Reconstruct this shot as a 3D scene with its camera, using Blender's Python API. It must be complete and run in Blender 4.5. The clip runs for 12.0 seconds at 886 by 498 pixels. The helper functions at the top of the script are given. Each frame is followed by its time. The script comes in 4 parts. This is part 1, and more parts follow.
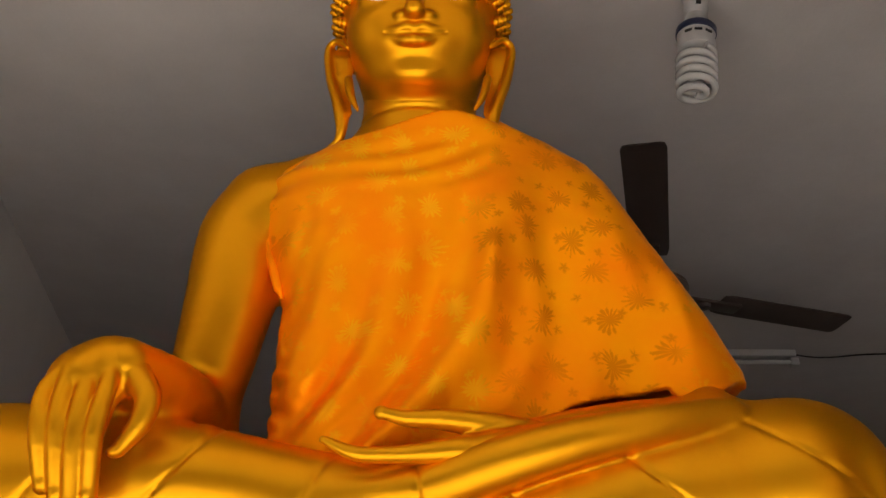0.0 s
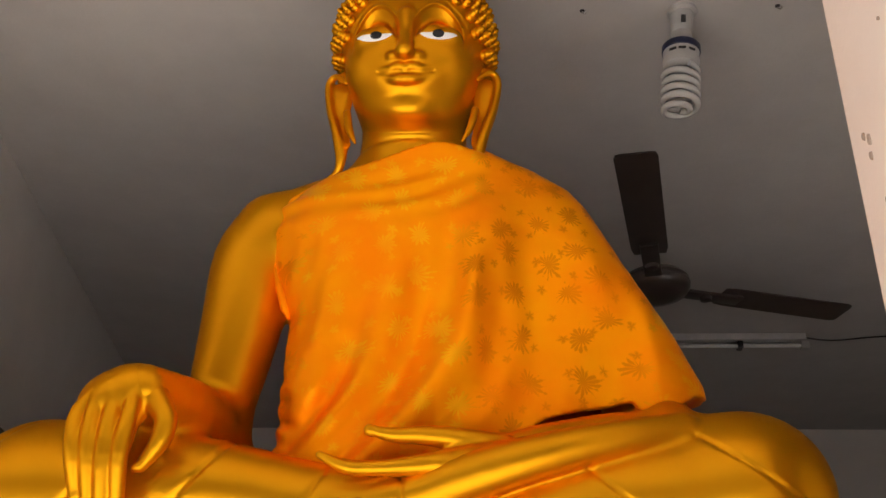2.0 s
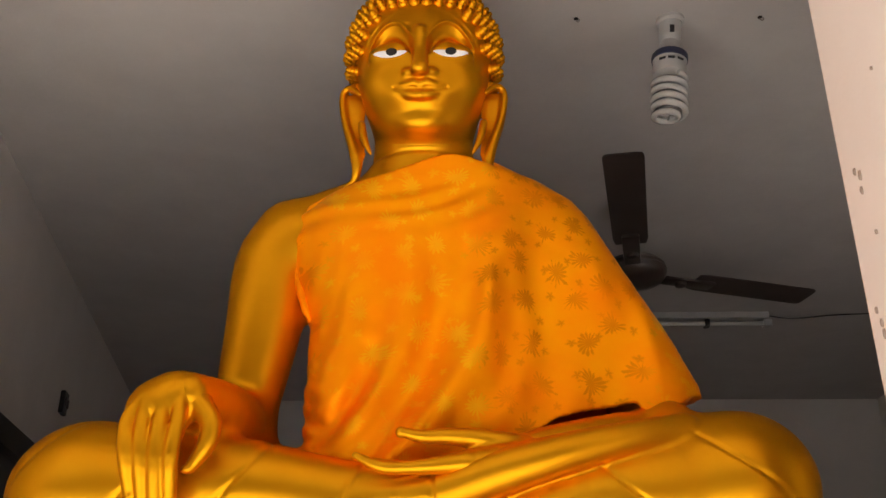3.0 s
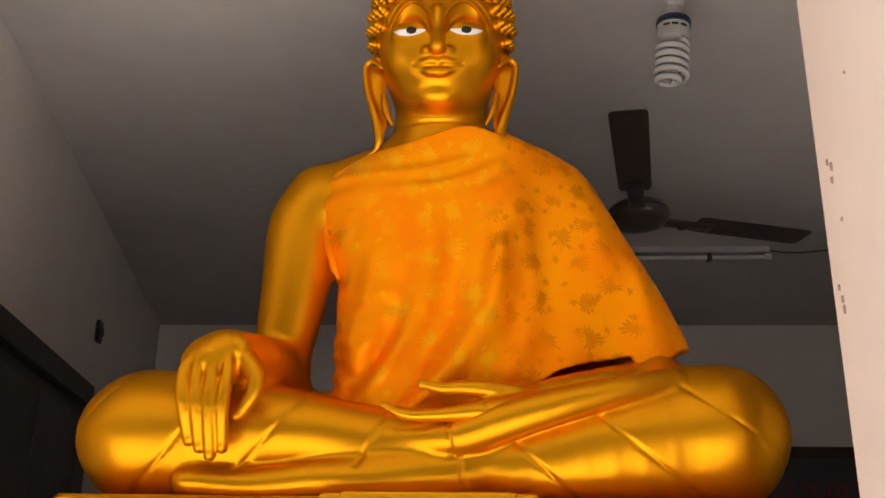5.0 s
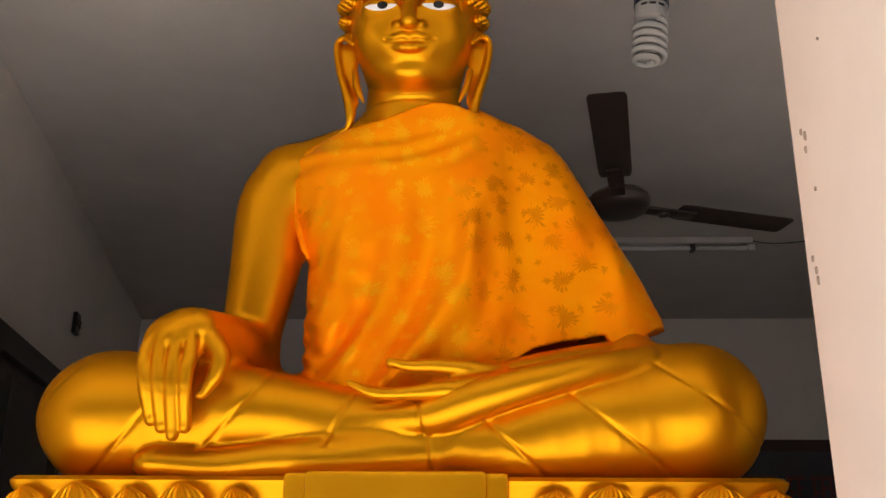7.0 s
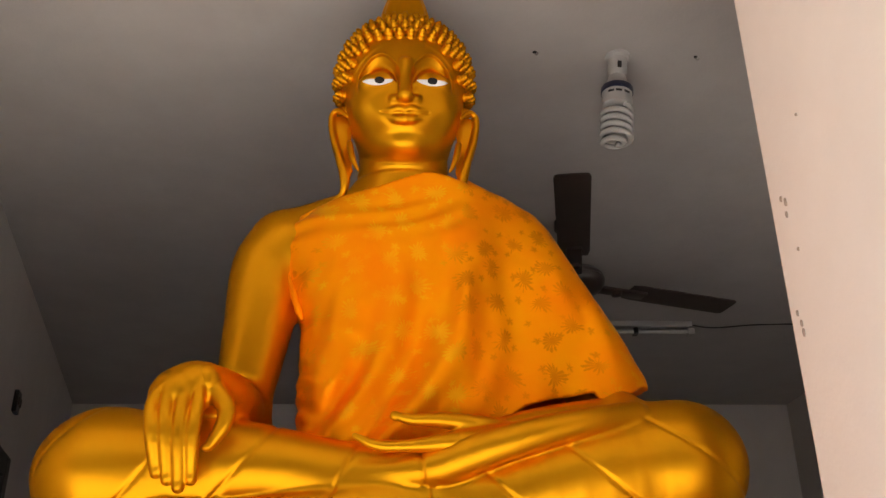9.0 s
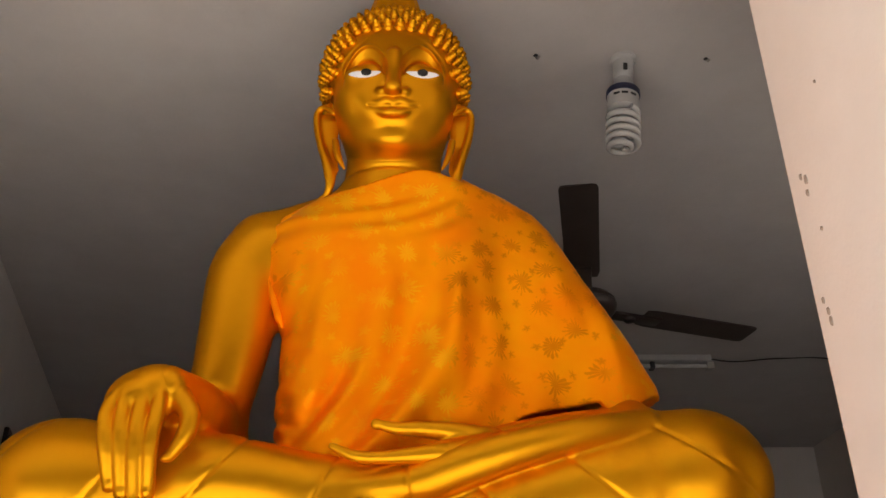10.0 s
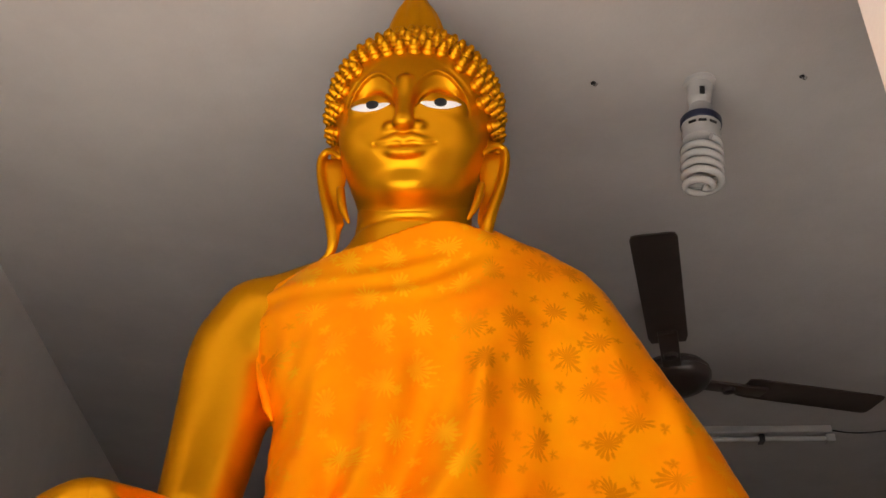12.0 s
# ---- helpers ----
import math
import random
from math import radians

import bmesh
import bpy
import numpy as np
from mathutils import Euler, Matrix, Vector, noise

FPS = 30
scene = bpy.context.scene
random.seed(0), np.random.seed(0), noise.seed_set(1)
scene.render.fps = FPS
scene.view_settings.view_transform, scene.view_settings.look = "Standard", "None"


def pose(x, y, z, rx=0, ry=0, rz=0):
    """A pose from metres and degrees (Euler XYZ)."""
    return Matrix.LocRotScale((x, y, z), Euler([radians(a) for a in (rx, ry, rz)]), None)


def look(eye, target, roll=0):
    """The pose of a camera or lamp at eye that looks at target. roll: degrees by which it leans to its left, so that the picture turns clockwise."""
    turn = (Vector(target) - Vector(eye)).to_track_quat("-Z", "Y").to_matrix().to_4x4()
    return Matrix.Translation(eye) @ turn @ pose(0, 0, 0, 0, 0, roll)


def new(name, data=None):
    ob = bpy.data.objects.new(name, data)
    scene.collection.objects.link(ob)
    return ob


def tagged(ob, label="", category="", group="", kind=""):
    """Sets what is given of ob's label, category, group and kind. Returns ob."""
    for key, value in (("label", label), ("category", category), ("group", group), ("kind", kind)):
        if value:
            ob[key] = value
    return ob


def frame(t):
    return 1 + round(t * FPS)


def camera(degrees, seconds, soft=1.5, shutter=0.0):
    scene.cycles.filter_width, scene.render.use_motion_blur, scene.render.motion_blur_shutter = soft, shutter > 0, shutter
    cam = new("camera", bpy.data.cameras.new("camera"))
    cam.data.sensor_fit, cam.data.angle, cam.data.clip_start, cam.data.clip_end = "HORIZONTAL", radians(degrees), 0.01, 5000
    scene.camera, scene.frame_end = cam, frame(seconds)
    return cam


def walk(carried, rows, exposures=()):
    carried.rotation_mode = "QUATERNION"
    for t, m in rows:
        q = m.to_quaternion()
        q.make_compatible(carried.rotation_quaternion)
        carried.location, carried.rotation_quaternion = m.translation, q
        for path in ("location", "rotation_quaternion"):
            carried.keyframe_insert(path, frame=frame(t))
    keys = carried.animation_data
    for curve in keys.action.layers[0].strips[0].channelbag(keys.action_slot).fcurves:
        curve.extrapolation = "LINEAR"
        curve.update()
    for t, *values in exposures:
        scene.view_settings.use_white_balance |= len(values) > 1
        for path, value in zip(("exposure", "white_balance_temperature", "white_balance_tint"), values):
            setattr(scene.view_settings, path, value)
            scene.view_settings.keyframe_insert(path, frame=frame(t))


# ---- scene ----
cam = camera(52.0, 12.0)
PATH = [
    (0, (0.127, -1.212, 1.323), (0.046, 0.554, 2.258), 1.3),
    (0.5, (0.17, -1.226, 1.319), (0.05, 0.531, 2.266), 1.3),
    (1, (0.213, -1.278, 1.323), (0.057, 0.484, 2.256), 1.6),
    (1.5, (0.237, -1.333, 1.326), (0.061, 0.44, 2.236), 1.7),
    (2, (0.223, -1.391, 1.345), (0.064, 0.401, 2.22), 1.5),
    (2.5, (0.177, -1.453, 1.35), (0.057, 0.358, 2.19), 0.8),
    (3, (0.113, -1.544, 1.375), (0.05, 0.287, 2.178), 0.3),
    (3.2, (0.103, -1.617, 1.422), (0.052, 0.241, 2.162), 0.5),
    (4.8, (0.124, -1.767, 1.411), (0.043, 0.127, 2.049), 0.8),
    (5, (0.11, -1.764, 1.408), (0.021, 0.133, 2.034), 0.7),
    (5.5, (0.119, -1.745, 1.397), (-0.001, 0.161, 1.992), 0.7),
    (6, (0.158, -1.658, 1.402), (0.013, 0.251, 1.982), 0.7),
    (6.5, (0.176, -1.599, 1.423), (0.038, 0.308, 2.01), 0.5),
    (7, (0.148, -1.711, 1.374), (0.082, 0.187, 2.001), 0.4),
    (7.2, (0.137, -1.726, 1.364), (0.091, 0.168, 2.003), 0.4),
    (8.8, (-0.013, -1.830, 1.290), (0.083, 0.012, 2.055), -0.6),
    (9, (-0.017, -1.761, 1.275), (0.091, 0.059, 2.097), -0.8),
    (9.5, (0.017, -1.636, 1.246), (0.11, 0.156, 2.131), -0.8),
    (10, (0.051, -1.567, 1.236), (0.118, 0.202, 2.165), -0.7),
    (10.5, (0.081, -1.499, 1.268), (0.109, 0.247, 2.243), -0.6),
    (11, (0.122, -1.371, 1.322), (0.09, 0.354, 2.334), -0.3),
    (11.5, (0.172, -1.23, 1.385), (0.065, 0.472, 2.43), 0.4),
    (12, (0.202, -1.218, 1.438), (0.045, 0.482, 2.48), 1.3),
]
EXPOSURES = [(0.0, 1.80), (2.0, 1.90), (6.0, 1.96), (9.5, 1.84), (10.5, 1.90), (12.0, 2.16)]
walk(cam, [(t, look(eye, target, roll)) for t, eye, target, roll in PATH], exposures=EXPOSURES)

# ---- world, sun, exposure ----
world = bpy.data.worlds.new("sky_world")
scene.world = world
world.use_nodes = True
wn = world.node_tree
sky = wn.nodes.new("ShaderNodeTexSky")
sky.sky_type = 'NISHITA'
sky.sun_disc = False
sky.sun_elevation = radians(58)
sky.sun_rotation = radians(200)
wn.links.new(sky.outputs[0], wn.nodes["Background"].inputs[0])
wn.nodes["Background"].inputs[1].default_value = 0.12
sun = new("sun", bpy.data.lights.new("sun", 'SUN'))
sun.data.energy = 4.0
sun.data.angle = radians(0.5)
sun.data.color = (1.0, 0.94, 0.85)
sun.matrix_world = look((-1.1, -3.0, 5.2), (0, 0, 0))


# ---- materials ----
def mat(name):
    m = bpy.data.materials.new(name)
    m.use_nodes = True
    nt = m.node_tree
    return m, nt, nt.nodes["Principled BSDF"]


def coords(nt, scale=1.0, kind="Object"):
    tc = nt.nodes.new("ShaderNodeTexCoord")
    mp = nt.nodes.new("ShaderNodeMapping")
    mp.inputs["Scale"].default_value = (scale,) * 3 if not isinstance(scale, tuple) else scale
    nt.links.new(tc.outputs[kind], mp.inputs[0])
    return mp.outputs[0]


def noise_tex(nt, vec, scale, detail=4.0, rough=0.55):
    n = nt.nodes.new("ShaderNodeTexNoise")
    n.inputs["Scale"].default_value = scale
    n.inputs["Detail"].default_value = detail
    n.inputs["Roughness"].default_value = rough
    nt.links.new(vec, n.inputs["Vector"])
    return n.outputs["Fac"]


def ramp(nt, fac, stops):
    r = nt.nodes.new("ShaderNodeValToRGB")
    els = r.color_ramp.elements
    while len(els) < len(stops):
        els.new(0.5)
    for e, (p, c) in zip(els, stops):
        e.position = p
        e.color = (*c, 1) if len(c) == 3 else c
    nt.links.new(fac, r.inputs[0])
    return r.outputs[0]


def span(nt, fac, lo, hi, a=0.0, b=1.0):
    r = nt.nodes.new("ShaderNodeMapRange")
    nt.links.new(fac, r.inputs[0])
    for k, v in zip((1, 2, 3, 4), (lo, hi, a, b)):
        r.inputs[k].default_value = v
    return r.outputs[0]


def calc(nt, op, a, b=None, c=None):
    n = nt.nodes.new("ShaderNodeMath")
    n.operation = op
    for k, v in enumerate((a, b, c)):
        if v is None:
            continue
        if isinstance(v, (int, float)):
            n.inputs[k].default_value = v
        else:
            nt.links.new(v, n.inputs[k])
    return n.outputs[0]


def mixed(nt, fac, a, b, blend="MIX"):
    n = nt.nodes.new("ShaderNodeMix")
    n.data_type, n.blend_type = 'RGBA', blend
    for k, v in ((0, fac), (6, a), (7, b)):
        if isinstance(v, (int, float)):
            n.inputs[k].default_value = v
        elif isinstance(v, tuple):
            n.inputs[k].default_value = (*v, 1)
        else:
            nt.links.new(v, n.inputs[k])
    return n.outputs[2]


def bump(nt, bsdf, height, strength, distance=0.01):
    b = nt.nodes.new("ShaderNodeBump")
    b.inputs["Strength"].default_value = strength
    b.inputs["Distance"].default_value = distance
    nt.links.new(height, b.inputs["Height"])
    nt.links.new(b.outputs[0], bsdf.inputs["Normal"])


def make_gold():
    m, nt, p = mat("gold_paint")
    v = coords(nt)
    big = noise_tex(nt, v, 5.0, 5)
    fine = noise_tex(nt, v, 160.0, 3)
    base = ramp(nt, big, [(0.3, (0.69, 0.292, 0.005)), (0.7, (0.76, 0.338, 0.007))])
    nt.links.new(base, p.inputs["Base Color"])
    p.inputs["Metallic"].default_value = 0.85
    p.inputs["Specular IOR Level"].default_value = 0.25
    p.inputs["Specular Tint"].default_value = (1.0, 0.62, 0.12, 1)
    nt.links.new(span(nt, big, 0.3, 0.7, 0.32, 0.40), p.inputs["Roughness"])
    tall = calc(nt, 'ADD', calc(nt, 'MULTIPLY', fine, 0.15), noise_tex(nt, v, 22.0, 3))
    bump(nt, p, tall, 0.10, 0.006)
    return m


def make_plain(name, c0, c1, rough, scale=6.0, metal=0.0, bumps=0.1, fine=60.0, dist=0.004):
    m, nt, p = mat(name)
    v = coords(nt)
    n = noise_tex(nt, v, scale, 6, 0.6)
    nt.links.new(ramp(nt, n, [(0.3, c0), (0.72, c1)]), p.inputs["Base Color"])
    p.inputs["Roughness"].default_value = rough
    p.inputs["Metallic"].default_value = metal
    if bumps:
        bump(nt, p, noise_tex(nt, v, fine, 4), bumps, dist)
    return m


def make_plaster(name, c0, c1, stain):
    m, nt, p = mat(name)
    v = coords(nt)
    broad = noise_tex(nt, v, 0.9, 5, 0.6)
    cloud = noise_tex(nt, v, 4.0, 6, 0.65)
    base = ramp(nt, cloud, [(0.3, c0), (0.7, c1)])
    base = mixed(nt, span(nt, broad, 0.45, 0.75, 0.0, 0.5), base, stain)
    nt.links.new(base, p.inputs["Base Color"])
    p.inputs["Roughness"].default_value = 0.85
    bump(nt, p, calc(nt, 'ADD', noise_tex(nt, v, 90.0, 4), calc(nt, 'MULTIPLY', noise_tex(nt, v, 6.0, 4), 2.0)), 0.12, 0.006)
    return m


def make_satin():
    """Orange satin with glossier woven flower sprays, their sheen and shade painted in."""
    m, nt, p = mat("orange_brocade")
    tc = nt.nodes.new("ShaderNodeTexCoord")
    sep = nt.nodes.new("ShaderNodeSeparateXYZ")
    nt.links.new(tc.outputs["Object"], sep.inputs[0])
    # cloth coordinates: slanted with the drape
    cx = calc(nt, 'ADD', sep.outputs[0], calc(nt, 'MULTIPLY', sep.outputs[1], 0.5))
    u = calc(nt, 'ADD', cx, calc(nt, 'MULTIPLY', sep.outputs[2], 0.22))
    w = calc(nt, 'SUBTRACT', sep.outputs[2], calc(nt, 'MULTIPLY', cx, 0.22))

    wv = noise_tex(nt, tc.outputs["Object"], 9.0, 2)
    u = calc(nt, 'ADD', u, calc(nt, 'MULTIPLY', wv, 0.05))
    w = calc(nt, 'ADD', w, calc(nt, 'MULTIPLY', noise_tex(nt, tc.outputs["Object"], 6.0, 2), 0.05))

    def flowers(cell, radius, petals, shift):
        comb = nt.nodes.new("ShaderNodeCombineXYZ")
        nt.links.new(calc(nt, 'ADD', u, shift), comb.inputs[0])
        nt.links.new(calc(nt, 'ADD', w, shift * 0.37), comb.inputs[1])
        vo = nt.nodes.new("ShaderNodeTexVoronoi")
        vo.voronoi_dimensions = '2D'
        vo.inputs["Scale"].default_value = 1.0 / cell
        vo.inputs["Randomness"].default_value = 0.45
        nt.links.new(comb.outputs[0], vo.inputs["Vector"])
        d = nt.nodes.new("ShaderNodeVectorMath")
        d.operation = 'SUBTRACT'
        nt.links.new(comb.outputs[0], d.inputs[0])
        nt.links.new(vo.outputs["Position"], d.inputs[1])
        s = nt.nodes.new("ShaderNodeSeparateXYZ")
        nt.links.new(d.outputs[0], s.inputs[0])
        ang = calc(nt, 'ARCTAN2', s.outputs[1], s.outputs[0])
        rad = nt.nodes.new("ShaderNodeVectorMath")
        rad.operation = 'LENGTH'
        nt.links.new(d.outputs[0], rad.inputs[0])
        spin = nt.nodes.new("ShaderNodeSeparateColor")
        nt.links.new(vo.outputs["Color"], spin.inputs[0])
        turned = calc(nt, 'MULTIPLY_ADD', spin.outputs[0], 6.0, ang)
        wave = calc(nt, 'COSINE', calc(nt, 'MULTIPLY', turned, petals))
        ragged = calc(nt, 'MULTIPLY_ADD', noise_tex(nt, tc.outputs["Object"], 48.0, 3, 0.6), radius * 2.2, -radius * 1.1)
        edge = calc(nt, 'ADD', calc(nt, 'MULTIPLY_ADD', wave, radius * 0.20, radius * 0.74), ragged)
        blot = span(nt, calc(nt, 'SUBTRACT', edge, rad.outputs["Value"]), -0.0030, 0.0034)
        # threads part between the petals, away from the heart
        gap = span(nt, wave, -0.95, -0.10, 0.58, 1.0)
        outer = span(nt, rad.outputs["Value"], radius * 0.22, radius * 0.42)
        return calc(nt, 'MULTIPLY', blot, calc(nt, 'MAXIMUM', gap, calc(nt, 'SUBTRACT', 1.0, outer)))

    v = tc.outputs["Object"]
    f = calc(nt, 'MAXIMUM', flowers(0.084, 0.026, 15.0, 0.0), flowers(0.058, 0.0095, 5.0, 0.041))
    f = calc(nt, 'MULTIPLY', f, span(nt, noise_tex(nt, v, 7.0, 3), 0.34, 0.56, 0.25, 1.0))
    cloud = noise_tex(nt, v, 7.0, 4)
    base = ramp(nt, cloud, [(0.3, (1.0, 0.255, 0.002)), (0.7, (1.0, 0.358, 0.002))])
    # sheen and shade painted into the sprays: yellow mid-cloth, brown towards the sides
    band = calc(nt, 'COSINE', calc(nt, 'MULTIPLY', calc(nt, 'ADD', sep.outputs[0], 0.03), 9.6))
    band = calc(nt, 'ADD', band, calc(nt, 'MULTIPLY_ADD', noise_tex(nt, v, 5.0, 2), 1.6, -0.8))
    sheen_tone = ramp(nt, span(nt, band, -1.0, 1.0), [(0.36, (0.46, 0.105, 0.003)), (0.62, (1.0, 0.58, 0.015))])
    base = mixed(nt, calc(nt, 'MULTIPLY', f, 0.44), base, sheen_tone)
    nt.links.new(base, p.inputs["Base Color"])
    nt.links.new(span(nt, f, 0.0, 1.0, 0.40, 0.32), p.inputs["Roughness"])
    nt.links.new(span(nt, f, 0.0, 1.0, 0.36, 0.52), p.inputs["Metallic"])
    p.inputs["Specular IOR Level"].default_value = 0.12
    p.inputs["Specular Tint"].default_value = (1.0, 0.55, 0.08, 1)
    weave = noise_tex(nt, coords(nt, (400.0, 400.0, 120.0)), 1.0, 2)
    wr = noise_tex(nt, coords(nt, (18.0, 18.0, 9.0)), 1.0, 4)
    bump(nt, p, calc(nt, 'ADD', calc(nt, 'MULTIPLY', weave, 0.12), calc(nt, 'ADD', wr, calc(nt, 'MULTIPLY', f, 0.10))), 0.15, 0.006)
    return m


GOLD = make_gold()
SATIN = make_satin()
EYE_WHITE = make_plain("eye_white", (0.78, 0.78, 0.80), (0.84, 0.83, 0.84), 0.3, 20, 0, 0)
EYE_BLACK = make_plain("eye_black", (0.004, 0.004, 0.005), (0.006, 0.006, 0.007), 0.45, 20, 0, 0)
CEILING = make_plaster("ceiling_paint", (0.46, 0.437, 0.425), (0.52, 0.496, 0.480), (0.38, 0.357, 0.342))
PAINT = make_plaster("wall_paint", (0.70, 0.665, 0.635), (0.75, 0.715, 0.685), (0.63, 0.595, 0.565))
WHITE = make_plaster("white_plaster", (0.81, 0.73, 0.68), (0.86, 0.78, 0.73), (0.75, 0.66, 0.60))
CONCRETE = make_plaster("concrete", (0.50, 0.46, 0.41), (0.58, 0.535, 0.48), (0.44, 0.405, 0.36))
# brown for the unseen wall that blocks sky light and warms reflections
SKY_BLOCK = make_plaster("sky_block_wall", (0.16, 0.088, 0.046), (0.20, 0.110, 0.060), (0.12, 0.070, 0.040))
TILE = make_plain("floor_tile", (0.30, 0.27, 0.24), (0.36, 0.33, 0.29), 0.35, 3.0)
BROWN = make_plain("brown_enamel", (0.036, 0.025, 0.021), (0.050, 0.036, 0.030), 0.38, 9.0, 0.0, 0.05)
CHROME = make_plain("dull_metal", (0.30, 0.28, 0.26), (0.38, 0.36, 0.33), 0.35, 9.0, 0.9, 0.05)
TUBE = make_plain("lamp_glass", (0.42, 0.41, 0.40), (0.48, 0.47, 0.455), 0.25, 30.0, 0.0, 0.0)
PLASTIC = make_plain("white_plastic", (0.36, 0.35, 0.34), (0.43, 0.42, 0.41), 0.4, 12.0, 0.0, 0.05)
NAVY = make_plain("blue_band", (0.010, 0.014, 0.045), (0.014, 0.020, 0.060), 0.4, 12.0, 0.0, 0.0)
DARKWOOD = make_plain("dark_wood", (0.026, 0.022, 0.019), (0.040, 0.034, 0.030), 0.5, 8.0, 0.0, 0.2, 40.0)
BLACK = make_plain("black_plastic", (0.010, 0.009, 0.009), (0.016, 0.014, 0.013), 0.4, 10.0, 0.0, 0.05)
BANNER = make_plain("banner_cloth", (0.055, 0.053, 0.068), (0.070, 0.067, 0.085), 0.7, 4.0, 0.0, 0.2, 200.0)
MAROON = make_plain("maroon_band", (0.050, 0.026, 0.024), (0.065, 0.034, 0.031), 0.7, 4.0, 0.0, 0.2, 200.0)
ROSE = make_plain("rose_print", (0.13, 0.035, 0.035), (0.17, 0.05, 0.048), 0.7, 9.0, 0.0, 0.0)
STAIN = make_plain("bare_plaster", (0.32, 0.25, 0.21), (0.46, 0.37, 0.31), 0.9, 60.0, 0.0, 0.2)


# ---- mesh helpers ----
def link_mesh(name, verts, faces, materials, parent=None, smooth=True, index=None):
    me = bpy.data.meshes.new(name)
    me.from_pydata(verts, [], faces)
    for m in materials:
        me.materials.append(m)
    if smooth:
        me.polygons.foreach_set("use_smooth", [True] * len(me.polygons))
    if index is not None:
        me.polygons.foreach_set("material_index", index)
    me.update()
    ob = new(name, me)
    ob.parent = parent
    return ob


def part(name, bm, material, parent=None, label="", smooth=False):
    me = bpy.data.meshes.new(name)
    bmesh.ops.recalc_face_normals(bm, faces=bm.faces)
    bm.to_mesh(me)
    bm.free()
    me.materials.append(material)
    if smooth:
        me.polygons.foreach_set("use_smooth", [True] * len(me.polygons))
        me.set_sharp_from_angle(angle=radians(38))
    ob = new(name, me)
    ob.parent = parent
    return tagged(ob, label)


def box(bm, lo, hi, bevel=0.0, m=None):
    r = bmesh.ops.create_cube(bm, size=1.0)
    c = (Vector(lo) + Vector(hi)) / 2
    s = Vector(hi) - Vector(lo)
    bmesh.ops.transform(bm, matrix=Matrix.LocRotScale(c, None, s), verts=r["verts"])
    if bevel:
        es = list({e for v in r["verts"] for e in v.link_edges})
        out = bmesh.ops.bevel(bm, geom=es, offset=bevel, segments=2, profile=0.6, affect='EDGES')
        vs = list({v for f in out["faces"] for v in f.verts} | {v for v in r["verts"] if v.is_valid})
    else:
        vs = r["verts"]
    if m is not None:
        bmesh.ops.transform(bm, matrix=m, verts=vs)
    return vs


def lathe(bm, profile, sides=32, m=None):
    """A turned solid from (radius, height) pairs, closed at both ends."""
    rings = []
    for r, z in profile:
        rings.append([bm.verts.new((r * math.cos(2 * math.pi * k / sides), r * math.sin(2 * math.pi * k / sides), z)) for k in range(sides)])
    for a, b in zip(rings, rings[1:]):
        for k in range(sides):
            bm.faces.new((a[k], a[(k + 1) % sides], b[(k + 1) % sides], b[k]))
    bm.faces.new(rings[0][::-1])
    bm.faces.new(rings[-1])
    if m is not None:
        bmesh.ops.transform(bm, matrix=m, verts=[v for r in rings for v in r])


def pipe(bm, path, radius, sides=10):
    """A round tube along a path of points."""
    path = [Vector(p) for p in path]
    rings, side = [], None
    for k, p in enumerate(path):
        way = (path[min(k + 1, len(path) - 1)] - path[max(k - 1, 0)]).normalized()
        if side is None:
            side = way.orthogonal().normalized()
        side = (side - way * side.dot(way)).normalized()
        up = way.cross(side)
        r = radius[k] if isinstance(radius, (list, tuple)) else radius
        rings.append([bm.verts.new(p + r * (math.cos(2 * math.pi * j / sides) * side + math.sin(2 * math.pi * j / sides) * up)) for j in range(sides)])
    for a, b in zip(rings, rings[1:]):
        for j in range(sides):
            bm.faces.new((a[j], a[(j + 1) % sides], b[(j + 1) % sides], b[j]))
    bm.faces.new(rings[0][::-1])
    bm.faces.new(rings[-1])


def empty(name, place, label, category, group="", kind=""):
    ob = new(name)
    ob.location = place
    return tagged(ob, label, category, group, kind)


def structure(name, boxes, material, label, bevel=0.0):
    bm = bmesh.new()
    for lo, hi in boxes:
        box(bm, lo, hi, bevel)
    return tagged(part(name, bm, material), label, name.split("_")[0], kind="structure")


